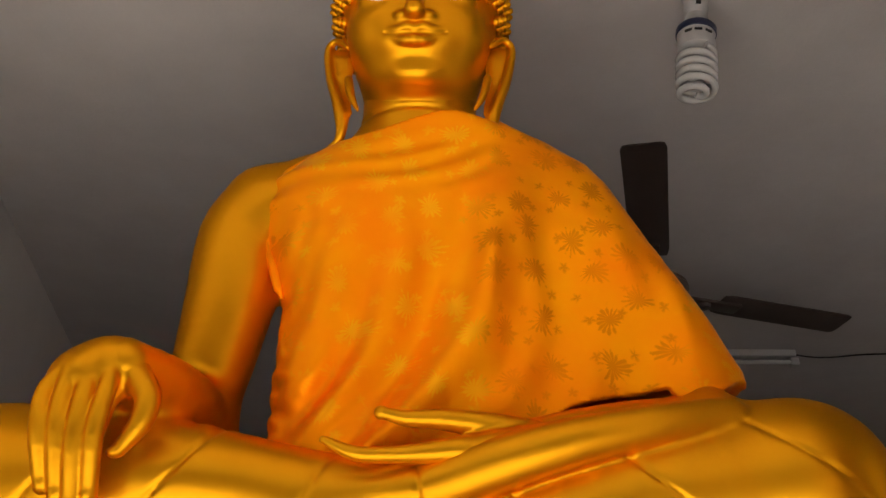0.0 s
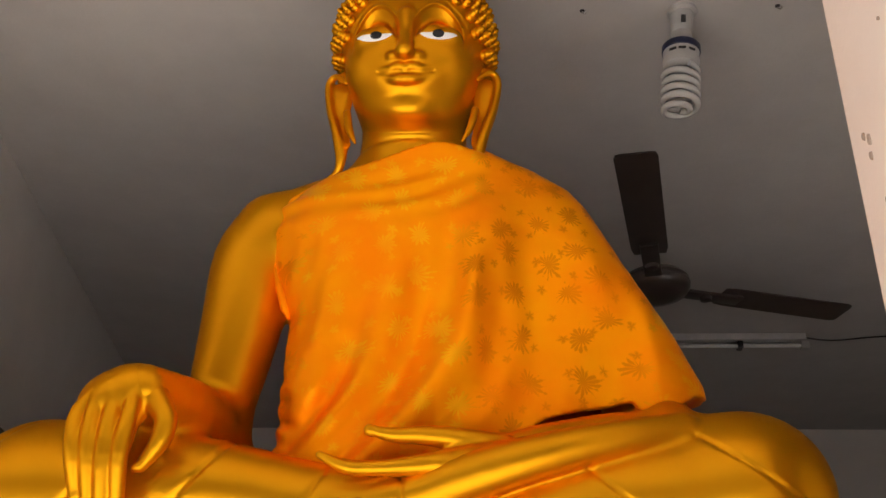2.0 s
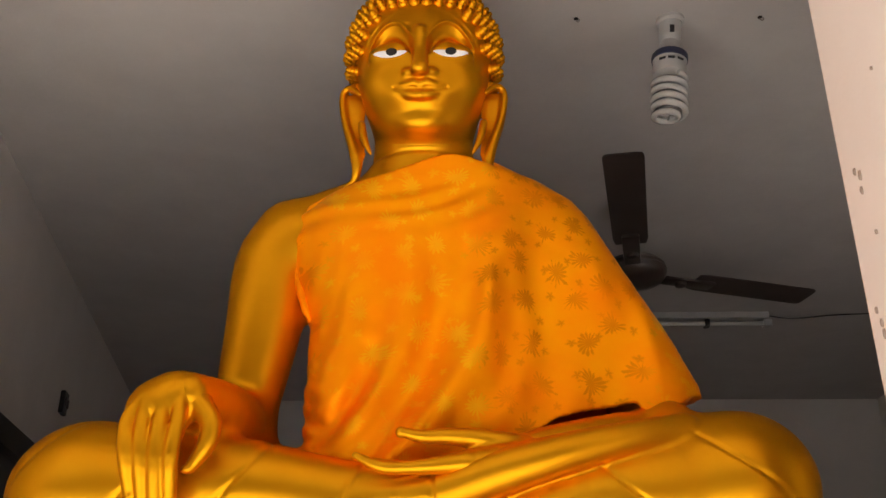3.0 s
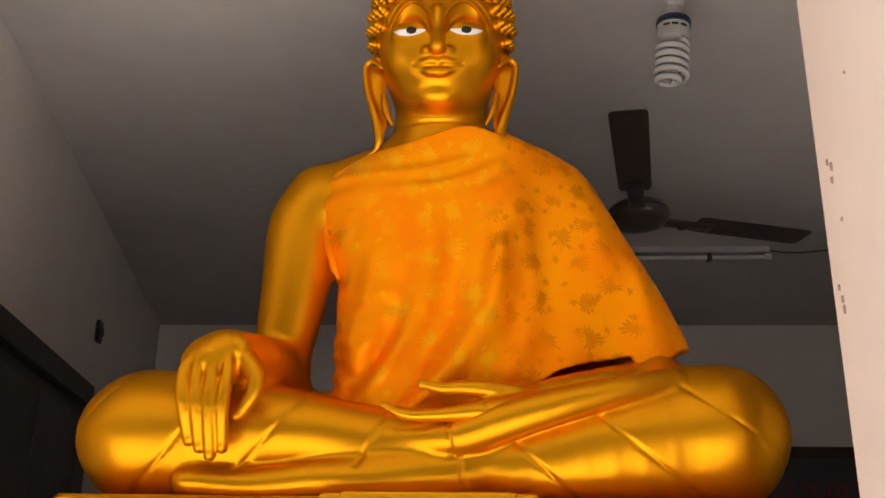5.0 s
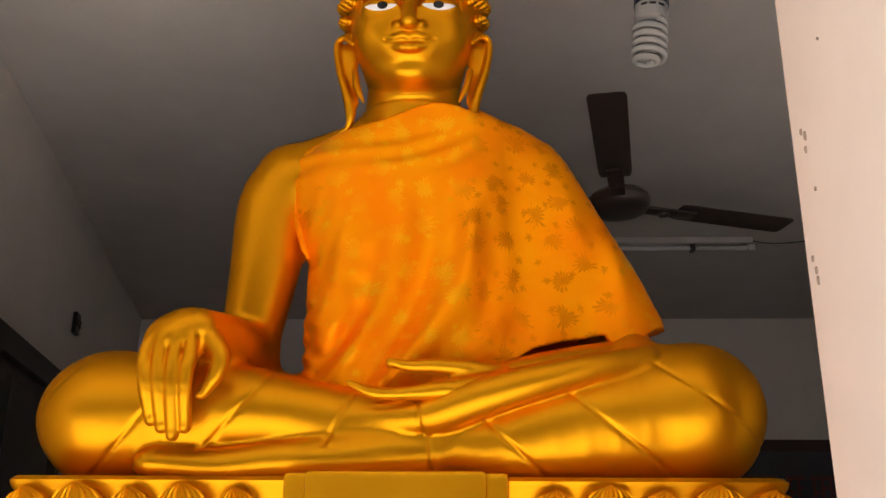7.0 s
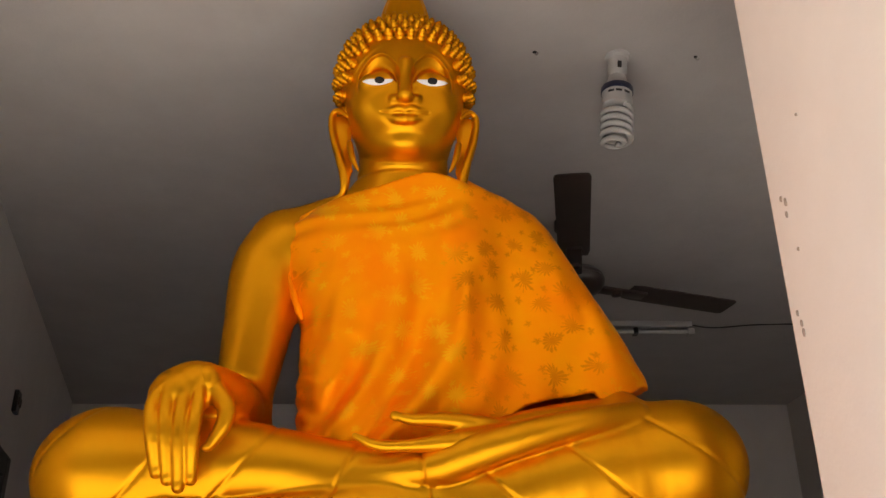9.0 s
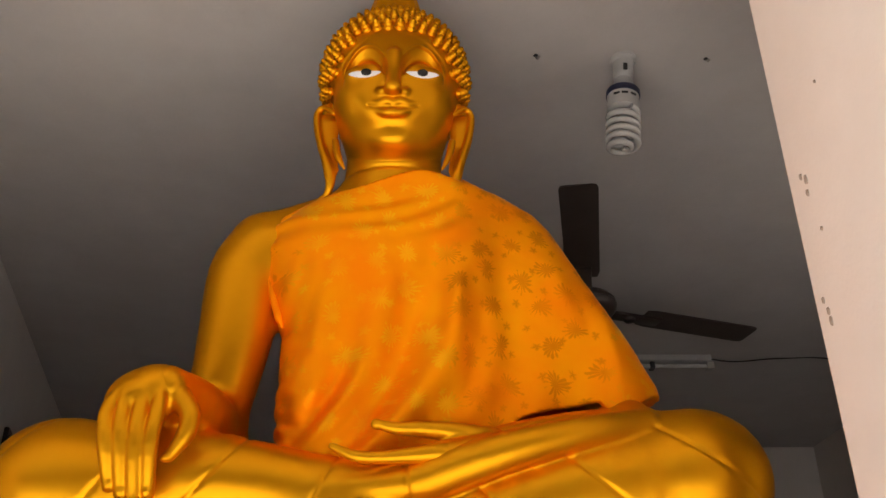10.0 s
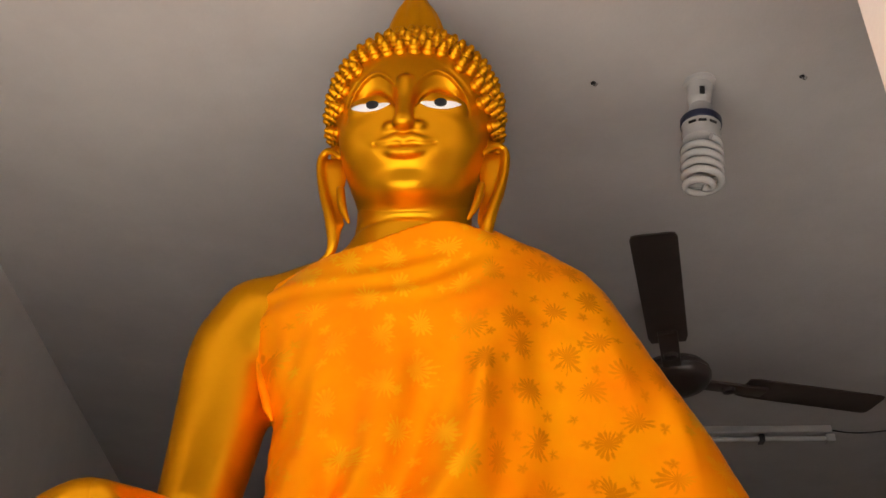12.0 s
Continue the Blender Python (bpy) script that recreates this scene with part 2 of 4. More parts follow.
# ---- a field of blended solids, turned into a mesh ----
class Field:
    def __init__(self, lo, hi, h):
        self.lo, self.h = np.array(lo, float), h
        self.n = np.ceil((np.array(hi) - self.lo) / h).astype(int) + 1
        self.f = np.full(tuple(self.n), 0.25, np.float32)

    def sub(self, lo, hi):
        a = np.clip(np.floor((np.array(lo) - self.lo) / self.h).astype(int), 0, self.n)
        b = np.clip(np.ceil((np.array(hi) - self.lo) / self.h).astype(int) + 1, 0, self.n)
        axes = [(self.lo[k] + self.h * np.arange(a[k], b[k])).astype(np.float32) for k in range(3)]
        s = tuple(slice(a[k], b[k]) for k in range(3))
        return s, axes[0][:, None, None], axes[1][None, :, None], axes[2][None, None, :]

    def join(self, s, d, k):
        f = self.f[s]
        t = np.maximum(k - np.abs(f - d), 0) / k
        self.f[s] = np.minimum(f, d) - t * t * k * 0.25

    def carve(self, s, d, k):
        f = self.f[s]
        t = np.maximum(k - np.abs(f + d), 0) / k
        self.f[s] = np.maximum(f, -d) + t * t * k * 0.25

    def cone(self, a, b, ra, rb, k=0.02, squash=None, cut=False):
        a, b = np.array(a, np.float32), np.array(b, np.float32)
        pad = max(ra, rb) * (max(squash) if squash else 1) + k + 3 * self.h
        s, x, y, z = self.sub(np.minimum(a, b) - pad, np.maximum(a, b) + pad)
        q = squash or (1, 1, 1)
        ab = (b - a) / q
        px, py, pz = (x - a[0]) / q[0], (y - a[1]) / q[1], (z - a[2]) / q[2]
        t = np.clip((px * ab[0] + py * ab[1] + pz * ab[2]) / max(float(ab @ ab), 1e-9), 0, 1)
        d = np.sqrt((px - t * ab[0]) ** 2 + (py - t * ab[1]) ** 2 + (pz - t * ab[2]) ** 2) - (ra + (rb - ra) * t)
        (self.carve if cut else self.join)(s, d * min(q), k)

    def chain(self, points, radii, k=0.02, squash=None, cut=False):
        """A limb of changing thickness along a smooth curve through the points."""
        p = np.array([(*q, r) for q, r in zip(points, radii)], np.float64)
        if len(p) > 2:
            e = np.vstack([2 * p[0] - p[1], p, 2 * p[-1] - p[-2]])
            fine = [p[0]]
            for j in range(1, len(e) - 2):
                for t in (0.25, 0.5, 0.75, 1.0):
                    a, b, c, d = e[j - 1], e[j], e[j + 1], e[j + 2]
                    fine.append(0.5 * (2 * b + (c - a) * t + (2 * a - 5 * b + 4 * c - d) * t * t + (3 * b - a - 3 * c + d) * t ** 3))
            p = np.array(fine)
        q = np.array(squash or (1, 1, 1), np.float32)
        pad = p[:, 3].max() * q.max() + k + 3 * self.h
        s, x, y, z = self.sub(p[:, :3].min(0) - pad, p[:, :3].max(0) + pad)
        best = None
        for a, b in zip(p, p[1:]):
            ra, rb = float(a[3]), float(b[3])
            ab = ((b - a)[:3] / q).astype(np.float32)
            px, py, pz = (x - np.float32(a[0])) / q[0], (y - np.float32(a[1])) / q[1], (z - np.float32(a[2])) / q[2]
            t = np.clip((px * ab[0] + py * ab[1] + pz * ab[2]) / max(float(ab @ ab), 1e-9), 0, 1)
            d = np.sqrt((px - t * ab[0]) ** 2 + (py - t * ab[1]) ** 2 + (pz - t * ab[2]) ** 2) - (ra + (rb - ra) * t)
            best = d if best is None else np.minimum(best, d)
        (self.carve if cut else self.join)(s, best * float(q.min()), k)

    def ball(self, c, r, k=0.02, turn=0.0, cut=False):
        c = np.array(c, np.float32)
        pad = max(r) + k + 3 * self.h
        s, x, y, z = self.sub(c - pad, c + pad)
        x, y, z = x - c[0], y - c[1], z - c[2]
        if turn:
            ca, sa = math.cos(radians(turn)), math.sin(radians(turn))
            x, z = ca * x + sa * z, -sa * x + ca * z
        k0 = np.sqrt((x / r[0]) ** 2 + (y / r[1]) ** 2 + (z / r[2]) ** 2)
        k1 = np.sqrt((x / r[0] ** 2) ** 2 + (y / r[1] ** 2) ** 2 + (z / r[2] ** 2) ** 2)
        d = k0 * (k0 - 1) / np.maximum(k1, 1e-6)
        (self.carve if cut else self.join)(s, d, k)

    def groove(self, lo, hi, normal, through_point, width, depth, bend=0.0):
        """A shallow crease where a plane meets the surface, inside a box."""
        s, x, y, z = self.sub(lo, hi)
        n = np.array(normal, float)
        n = n / np.linalg.norm(n)
        p = through_point
        d = (x - p[0]) * n[0] + (y - p[1]) * n[1] + (z - p[2]) * n[2] + bend * ((x - p[0]) ** 2 + (z - p[2]) ** 2)
        self.f[s] = self.f[s] + depth * np.exp(-(d / width) ** 2)

    def front(self, x, z):
        """The y at which a line along +y first meets the solid."""
        i, k = int(round((x - self.lo[0]) / self.h)), int(round((z - self.lo[2]) / self.h))
        col = self.f[i, :, k]
        j = int(np.argmax(col < 0))
        t = col[j - 1] / (col[j - 1] - col[j]) if j else 0
        return float(self.lo[1] + self.h * (j - 1 + t))

    def mesh(self):
        f, n = self.f, self.n
        neg = f < 0
        corners = [(i, j, k) for i in (0, 1) for j in (0, 1) for k in (0, 1)]
        cut = lambda c: tuple(slice(c[a], n[a] - 1 + c[a]) for a in range(3))
        count = sum(neg[cut(c)].astype(np.int8) for c in corners)
        cells = np.argwhere((count > 0) & (count < 8))
        number = np.full(tuple(n - 1), -1, np.int64)
        number[tuple(cells.T)] = np.arange(len(cells))
        value = {c: f[tuple((cells + c).T)] for c in corners}
        total, hits = np.zeros((len(cells), 3)), np.zeros(len(cells))
        for a in corners:
            for axis in range(3):
                if a[axis]:
                    continue
                b = tuple(1 if q == axis else a[q] for q in range(3))
                fa, fb = value[a], value[b]
                mask = (fa < 0) != (fb < 0)
                t = np.where(mask, fa / np.where(mask, fa - fb, 1), 0)
                p = np.tile(np.array(a, float), (len(cells), 1))
                p[:, axis] = t
                total += p * mask[:, None]
                hits += mask
        verts = self.lo + self.h * (cells + total / hits[:, None])
        faces = []
        for axis in range(3):
            u, v = (axis + 1) % 3, (axis + 2) % 3
            s0, s1 = [slice(1, n[q] - 1) for q in range(3)], [slice(1, n[q] - 1) for q in range(3)]
            s0[axis], s1[axis] = slice(0, n[axis] - 1), slice(1, n[axis])
            a, b = neg[tuple(s0)], neg[tuple(s1)]
            for flip, mask in ((False, a & ~b), (True, ~a & b)):
                e = np.argwhere(mask)
                for q in range(3):
                    if q != axis:
                        e[:, q] += 1
                ring = []
                for du, dv in ((-1, -1), (0, -1), (0, 0), (-1, 0)):
                    c = e.copy()
                    c[:, u] += du
                    c[:, v] += dv
                    ring.append(number[tuple(c.T)])
                quad = np.stack(ring, 1)
                faces.append(quad[:, ::-1] if flip else quad)
        return verts, np.concatenate(faces)


class Collect:
    """Gathers pieces into one mesh with several materials."""
    def __init__(self):
        self.v, self.f, self.m, self.count = [], [], [], 0

    def add(self, verts, faces, slot=0):
        self.v.append(np.asarray(verts, float))
        self.f.append([[int(i) + self.count for i in f] for f in faces])
        self.m += [slot] * len(faces)
        self.count += len(verts)

    def object(self, name, materials):
        return link_mesh(name, np.concatenate(self.v).tolist(), [f for some in self.f for f in some], materials, None, True, self.m)


CHIPS = [(-0.273, 2.058, 0.008, 0.016), (-0.288, 2.043, 0.009, 0.022), (-0.284, 2.020, 0.008, 0.016), (-0.303, 1.941, 0.006, 0.010), (-0.255, 1.835, 0.007, 0.014), (-0.264, 1.813, 0.008, 0.016), (-0.266, 1.795, 0.008, 0.018), (-0.39, 2.17, 0.005, 0.008)]


# ---- large structure ----
CEIL, LEFT, RIGHT, BACK = 2.957, -2.6, 2.9, 4.70
FRONT_IN, FRONT_OUT = -0.222, -0.80
structure("ground", [((-40, -60, -0.35), (40, -0.8, -0.15))], CONCRETE, "pale dusty concrete yard in front of the shrine")
structure("floor", [((LEFT - 0.2, FRONT_OUT, -0.2), (RIGHT + 0.2, BACK + 0.2, 0.0))], TILE, "worn grey-brown tiled floor of the shrine room")
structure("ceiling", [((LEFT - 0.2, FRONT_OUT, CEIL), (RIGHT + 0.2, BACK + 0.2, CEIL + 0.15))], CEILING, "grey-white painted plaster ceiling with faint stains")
SIDE = pose(-1.35, 0.5, 0, 0, 0, 12.5)
wall_left = structure("wall_left", [((-0.2, -0.72, 0.0), (0.0, 4.28, CEIL))], PAINT, "dim grey painted plaster side wall")
wall_left.matrix_world = SIDE
structure("wall_right", [((RIGHT, FRONT_IN, 0.0), (RIGHT + 0.2, BACK, CEIL))], PAINT, "dim grey painted plaster side wall")
structure("wall_back", [((LEFT - 0.2, BACK, 0.0), (RIGHT + 0.2, BACK + 0.2, CEIL))], PAINT, "dim grey painted plaster back wall")
# unseen slab, added to keep direct sun and high sky off the statue
structure("porch_roof", [((-4.5, -2.7, 2.98), (4.5, FRONT_OUT, 3.12))], CONCRETE, "unseen plain concrete slab added to block sun and sky before the shrine")
# unseen wall, added to hide the sky strip mirrored in the gold
structure("yard_wall", [((-14, -10.2, -0.2), (14, -10.0, 6.2))], SKY_BLOCK, "unseen brown wall added to block the sky facing the shrine", )
JAMB = 0.713
# the right-hand opening is unseen, added to brighten the back of the room
wall_front = structure("wall_front", [((LEFT - 0.2, FRONT_OUT, 0.0), (-1.30, FRONT_IN, CEIL)),
                                      ((JAMB, FRONT_OUT, 0.0), (1.32, FRONT_IN, CEIL)),
                                      ((2.80, FRONT_OUT, 0.0), (RIGHT + 0.2, FRONT_IN, CEIL)),
                                      ((1.32, FRONT_OUT, 2.30), (2.80, FRONT_IN, CEIL)),
                                      ((1.32, FRONT_OUT, 0.0), (2.80, FRONT_IN, 0.30)),
                                      ((-1.30, FRONT_OUT, 2.78), (JAMB, FRONT_IN, CEIL))],
                       WHITE, "thick white plastered front wall with wide openings, the right one added for light", 0.006)


def chip(place, w, h):
    """A ragged spot where the paint has come off."""
    bm = bmesh.new()
    rim = []
    for k in range(14):
        a = 2 * math.pi * k / 14
        r = 0.5 * (0.72 + 0.28 * random.random())
        rim.append((w * r * math.cos(a), h * r * math.sin(a)))
    top = [bm.verts.new((-0.0028, y * 0.85, z * 0.85)) for y, z in rim]
    low = [bm.verts.new((0.001, y, z)) for y, z in rim]
    bm.faces.new(top)
    for k in range(14):
        bm.faces.new((low[k], low[(k + 1) % 14], top[(k + 1) % 14], top[k]))
    ob = part("plaster_chip", bm, STAIN, wall_front, "brown spot of bare plaster")
    ob.location = place


for y, z, w, h in CHIPS:
    chip((JAMB, y, z), w, h)

# ---- pedestal ----
TOP = 1.5
pedestal = empty("pedestal", (0, 0.36, 0), "gold-painted lotus pedestal with carved petals under the statue", "pedestal")


def slab_outline(w, front, back, corner, steps=6):
    pts = []
    for cx, cy, a0 in ((w - corner, back - corner, 0), (-w + corner, back - corner, 90), (-w + corner, front + corner, 180), (w - corner, front + corner, 270)):
        for k in range(steps + 1):
            a = radians(a0 + 90 * k / steps)
            pts.append((cx + corner * math.cos(a), cy + corner * math.sin(a)))
    return pts


def slab(name, layers, label=""):
    """A moulded block: outlines (half width, front y, back y, z), stacked."""
    bm = bmesh.new()
    rings = []
    for w, fr, bk, z in layers:
        rings.append([bm.verts.new((x, y - 0.36, z)) for x, y in slab_outline(w, fr, bk, 0.022)])
    for a, b in zip(rings, rings[1:]):
        for k in range(len(a)):
            bm.faces.new((a[k], a[(k + 1) % len(a)], b[(k + 1) % len(b)], b[k]))
    bm.faces.new(rings[0][::-1])
    bm.faces.new(rings[-1])
    return part(name, bm, GOLD, pedestal, label, True)


slab("rim", [(0.712, 0.014, 0.746, 1.38), (0.714, 0.012, 0.748, 1.43), (0.716, 0.010, 0.750, 1.472), (0.722, 0.003, 0.756, 1.482), (0.724, 0.0, 0.758, 1.492), (0.717, 0.008, 0.752, TOP)])
slab("core", [(0.67, 0.05, 0.71, 1.16), (0.675, 0.045, 0.715, 1.20), (0.69, 0.03, 0.73, 1.38)])
slab("plinth", [(0.74, -0.02, 0.78, 0.0), (0.74, -0.02, 0.78, 0.98), (0.76, -0.04, 0.80, 1.02), (0.76, -0.04, 0.80, 1.08), (0.72, 0.0, 0.76, 1.16)])


def petal_mesh(w, h):
    """A ribbed, pointed lotus petal standing on its root, bulging forward."""
    me = bpy.data.meshes.new("petal")
    nu, nv = 40, 12
    verts, faces = [], []
    for j in range(nv + 1):
        v = j / nv
        half = w * 0.52 * (1 - v ** 3.0) ** 0.52 if v < 1 else 0.0
        for i in range(nu + 1):
            u = 2 * i / nu - 1
            dome = (1 - u * u) * (0.45 + 0.55 * math.sin(math.pi * min(v * 0.75 + 0.12, 1)))
            rib = 0.0030 * math.cos(u * math.pi * 8) * (1 - abs(u) * 0.7) * (1 if v > 0.15 else 0)
            edge = 0.006 * max(0, abs(u) - 0.82) / 0.18
            verts.append((u * half, -0.028 * dome - rib - edge - 0.012 * v ** 3, h * v))
    base = len(verts)
    verts += [(x, 0.02, z) for x, y, z in verts]
    row = nu + 1
    for j in range(nv):
        for i in range(nu):
            a = j * row + i
            faces.append((a, a + 1, a + row + 1, a + row))
            faces.append((base + a, base + a + row, base + a + row + 1, base + a + 1))
    for j in range(nv):
        for i in (0, nu):
            a = j * row + i
            q = (a, a + row, base + a + row, base + a)
            faces.append(q if i == 0 else q[::-1])
    me.from_pydata(verts, [], faces)
    me.materials.append(GOLD)
    me.polygons.foreach_set("use_smooth", [True] * len(faces))
    return me


BIG, SMALL = petal_mesh(0.130, 0.15), petal_mesh(0.112, 0.142)


def petal(me, x, y, z, turn, lean=0.0, flip=False):
    ob = new("petal", me)
    ob.parent = pedestal
    ob.matrix_local = pose(x, y - 0.36, z, lean + (180 if flip else 0), 0, turn)


for k in range(-7, 8):
    x = 0.004 + 0.0975 * k
    if abs(x) > 0.25:
        big = k % 2 == 0
        petal(BIG if big else SMALL, x, 0.004 if big else 0.010, 1.337, 0, 2)
for side in (-1, 1):
    for k in range(7):
        big = k % 2 == 1
        petal(BIG if big else SMALL, side * (0.70 if big else 0.69), 0.08 + 0.0975 * k, 1.333, 90 * side, 4)
    petal(BIG, side * 0.672, 0.046, 1.328, 45 * side, 4)
for k in range(-7, 8):
    petal(SMALL if k % 2 else BIG, 0.0975 * k, 0.01, 1.32, 180, -4, True)


def drape_panel():
    """The carved hanging cloth in the middle of the front, with folded borders."""
    for name, x0, x1, y0, z1 in (("drape_panel", -0.160, 0.172, -0.030, 1.509), ("drape_border", -0.200, -0.150, -0.022, 1.506), ("drape_border", 0.162, 0.212, -0.022, 1.506)):
        bm = bmesh.new()
        box(bm, (x0, y0 - 0.36, 1.02), (x1, 0.06 - 0.36, z1), 0.012)
        part(name, bm, GOLD, pedestal, "", True)


drape_panel()


# ---- statue: one mesh ----
def build_statue():
    out = Collect()
    b = Field((-0.80, -0.06, 1.49), (0.80, 0.72, 2.58), 0.0042)
    # torso
    b.ball((0.0, 0.34, 1.70), (0.235, 0.17, 0.14), 0.05)
    b.cone((0.0, 0.34, 1.72), (0.0, 0.34, 1.98), 0.17, 0.20, 0.08, (1.05, 0.75, 1))
    b.ball((0.0, 0.345, 2.09), (0.250, 0.140, 0.19), 0.06)
    b.cone((-0.27, 0.33, 2.190), (0.235, 0.33, 2.185), 0.083, 0.078, 0.06)
    b.cone((0.005, 0.325, 2.22), (0.005, 0.285, 2.43), 0.116, 0.114, 0.05)
    b.cone((-0.09, 0.31, 2.322), (-0.285, 0.315, 2.232), 0.055, 0.070, 0.05)
    # arm that hangs over the shin
    b.chain([(-0.292, 0.318, 2.212), (-0.326, 0.315, 2.145), (-0.340, 0.312, 1.99), (-0.365, 0.31, 1.80)], [0.086, 0.088, 0.080, 0.064], 0.03)
    b.chain([(-0.365, 0.31, 1.785), (-0.366, 0.15, 1.782), (-0.392, 0.02, 1.780)], [0.066, 0.058, 0.044], 0.03)
    # arm under the cloth, forearm along the lap
    b.chain([(0.285, 0.32, 2.150), (0.365, 0.30, 2.00), (0.455, 0.24, 1.80)], [0.076, 0.070, 0.064], 0.04)
    b.cone((0.46, 0.24, 1.80), (0.485, 0.13, 1.735), 0.064, 0.046, 0.03)
    b.ball((0.46, 0.18, 1.655), (0.12, 0.10, 0.070), 0.04)
    # thighs, knees and shins
    for s in (-1, 1):
        b.cone((s * 0.16, 0.44, 1.62), (s * 0.58, 0.20, 1.635), 0.13, 0.125, 0.05)
    b.ball((-0.615, 0.185, 1.628), (0.138, 0.150, 0.128), 0.05)
    b.ball((0.597, 0.165, 1.640), (0.137, 0.150, 0.137), 0.05)
    b.chain([(-0.60, 0.165, 1.630), (-0.36, 0.13, 1.636), (-0.10, 0.125, 1.617), (0.06, 0.125, 1.612)], [0.122, 0.100, 0.066, 0.056], 0.035)
    b.chain([(0.592, 0.150, 1.640), (0.36, 0.125, 1.612), (0.16, 0.11, 1.572), (0.06, 0.10, 1.556)], [0.124, 0.098, 0.066, 0.054], 0.03)
    b.chain([(0.61, 0.155, 1.585), (0.36, 0.115, 1.568), (0.17, 0.098, 1.548)], [0.092, 0.070, 0.050], 0.03)
    b.chain([(-0.61, 0.155, 1.585), (-0.40, 0.125, 1.575)], [0.092, 0.070], 0.03)
    b.chain([(0.46, 0.18, 1.744), (0.36, 0.130, 1.722), (0.25, 0.100, 1.698), (0.17, 0.08, 1.680)], [0.05, 0.048, 0.044, 0.035], 0.02)
    # upper foot, lower foot
    b.chain([(0.06, 0.125, 1.612), (0.20, 0.13, 1.635)], [0.050, 0.045], 0.015)
    b.chain([(0.07, 0.085, 1.547), (-0.10, 0.075, 1.536), (-0.22, 0.064, 1.534), (-0.34, 0.060, 1.522), (-0.455, 0.062, 1.528)], [0.046, 0.041, 0.038, 0.036, 0.033], 0.012)
    b.ball((-0.466, 0.060, 1.527), (0.042, 0.040, 0.030), 0.012)
    b.ball((-0.02, 0.10, 1.55), (0.05, 0.05, 0.035), 0.02)
    # the lap between the legs
    b.ball((0.0, 0.28, 1.58), (0.42, 0.22, 0.10), 0.05)
    # carved creases of the garment, the forearm and instep laid over them
    W, D = 0.0040, 0.0042
    b.groove((0.13, -0.02, 1.495), (0.34, 0.15, 1.66), (0.70, 0.0, 0.72), (0.205, 0.03, 1.575), W, D, -0.6)
    b.groove((0.28, -0.02, 1.495), (0.54, 0.15, 1.69), (0.62, 0.0, 0.78), (0.40, 0.03, 1.605), W, D, -0.3)
    b.groove((0.46, -0.02, 1.53), (0.73, 0.20, 1.74), (0.60, 0.0, 0.80), (0.585, 0.05, 1.655), W, D * 0.8, -0.3)
    b.chain([(0.488, 0.085, 1.736), (0.37, 0.045, 1.707), (0.25, 0.030, 1.675), (0.15, 0.036, 1.646), (0.05, 0.062, 1.617), (-0.10, 0.108, 1.617), (-0.25, 0.125, 1.627)], [0.027, 0.030, 0.036, 0.040, 0.042, 0.050, 0.070], 0.012)
    b.groove((-0.64, -0.02, 1.49), (-0.40, 0.16, 1.70), (0.80, 0.1, -0.62), (-0.50, 0.02, 1.61), W, D, 0.5)
    b.groove((-0.44, -0.02, 1.55), (-0.18, 0.17, 1.76), (0.76, 0.1, -0.62), (-0.30, 0.03, 1.635), W, D, 0.4)
    b.groove((-0.19, -0.02, 1.56), (-0.04, 0.16, 1.74), (0.85, 0.0, -0.42), (-0.115, 0.05, 1.61), W, D)
    b.groove((0.00, -0.05, 1.585), (0.08, 0.20, 1.68), (1, 0, 0.12), (0.042, 0.05, 1.62), W, D)
    b.groove((0.045, -0.02, 1.495), (0.095, 0.14, 1.575), (1, 0, 0.10), (0.066, 0.05, 1.55), W * 1.2, D * 1.2)
    b.groove((-0.72, -0.02, 1.60), (-0.60, 0.25, 1.76), (0.75, 0.0, -0.66), (-0.655, 0.08, 1.70), W, D * 0.5)
    # neck line
    b.groove((-0.13, 0.10, 2.33), (0.14, 0.40, 2.41), (0, -0.2, 1), (0, 0.18, 2.368), 0.004, 0.0045)
    # flat seat on the pedestal
    s, x, y, z = b.sub((-0.8, -0.1, 1.4), (0.8, 0.8, 1.53))
    b.f[s] = np.maximum(b.f[s], (TOP + 0.001) - z)
    out.add(*b.mesh())

    # the palm and fingers that hang over the shin
    g = Field((-0.56, -0.10, 1.55), (-0.30, 0.14, 1.87), 0.0030)
    g.chain([(-0.380, 0.080, 1.778), (-0.402, 0.024, 1.778), (-0.430, 0.006, 1.760)], [0.044, 0.047, 0.042], 0.02)
    g.ball((-0.448, 0.012, 1.748), (0.043, 0.027, 0.036), 0.03)
    g.chain([(-0.430, 0.004, 1.760), (-0.430, 0.006, 1.685)], [0.046, 0.034], 0.02, (1.15, 0.42, 1))
    for (x0, z0), (x1, z1), r in (((-0.478, 1.738), (-0.459, 1.600), 0.0138), ((-0.450, 1.748), (-0.437, 1.587), 0.0142), ((-0.420, 1.752), (-0.415, 1.573), 0.0146), ((-0.390, 1.745), (-0.393, 1.587), 0.0142)):
        xm, zm = (x0 + x1) / 2 - 0.002, (z0 + z1) / 2
        g.chain([(x0 * 0.55 - 0.180, 0.004, z0 + 0.048), (x0 * 0.8 - 0.082, -0.014, z0 + 0.022), (x0, -0.023, z0 - 0.012), (xm, -0.029, zm), (x1, -0.008, z1)], [r * 0.55, r * 0.75, r * 0.92, r * 1.0, r * 0.84], 0.0048)
        g.ball((x1, -0.0165, z1 + 0.003), (r * 0.55, 0.006, r * 0.8), 0.002)
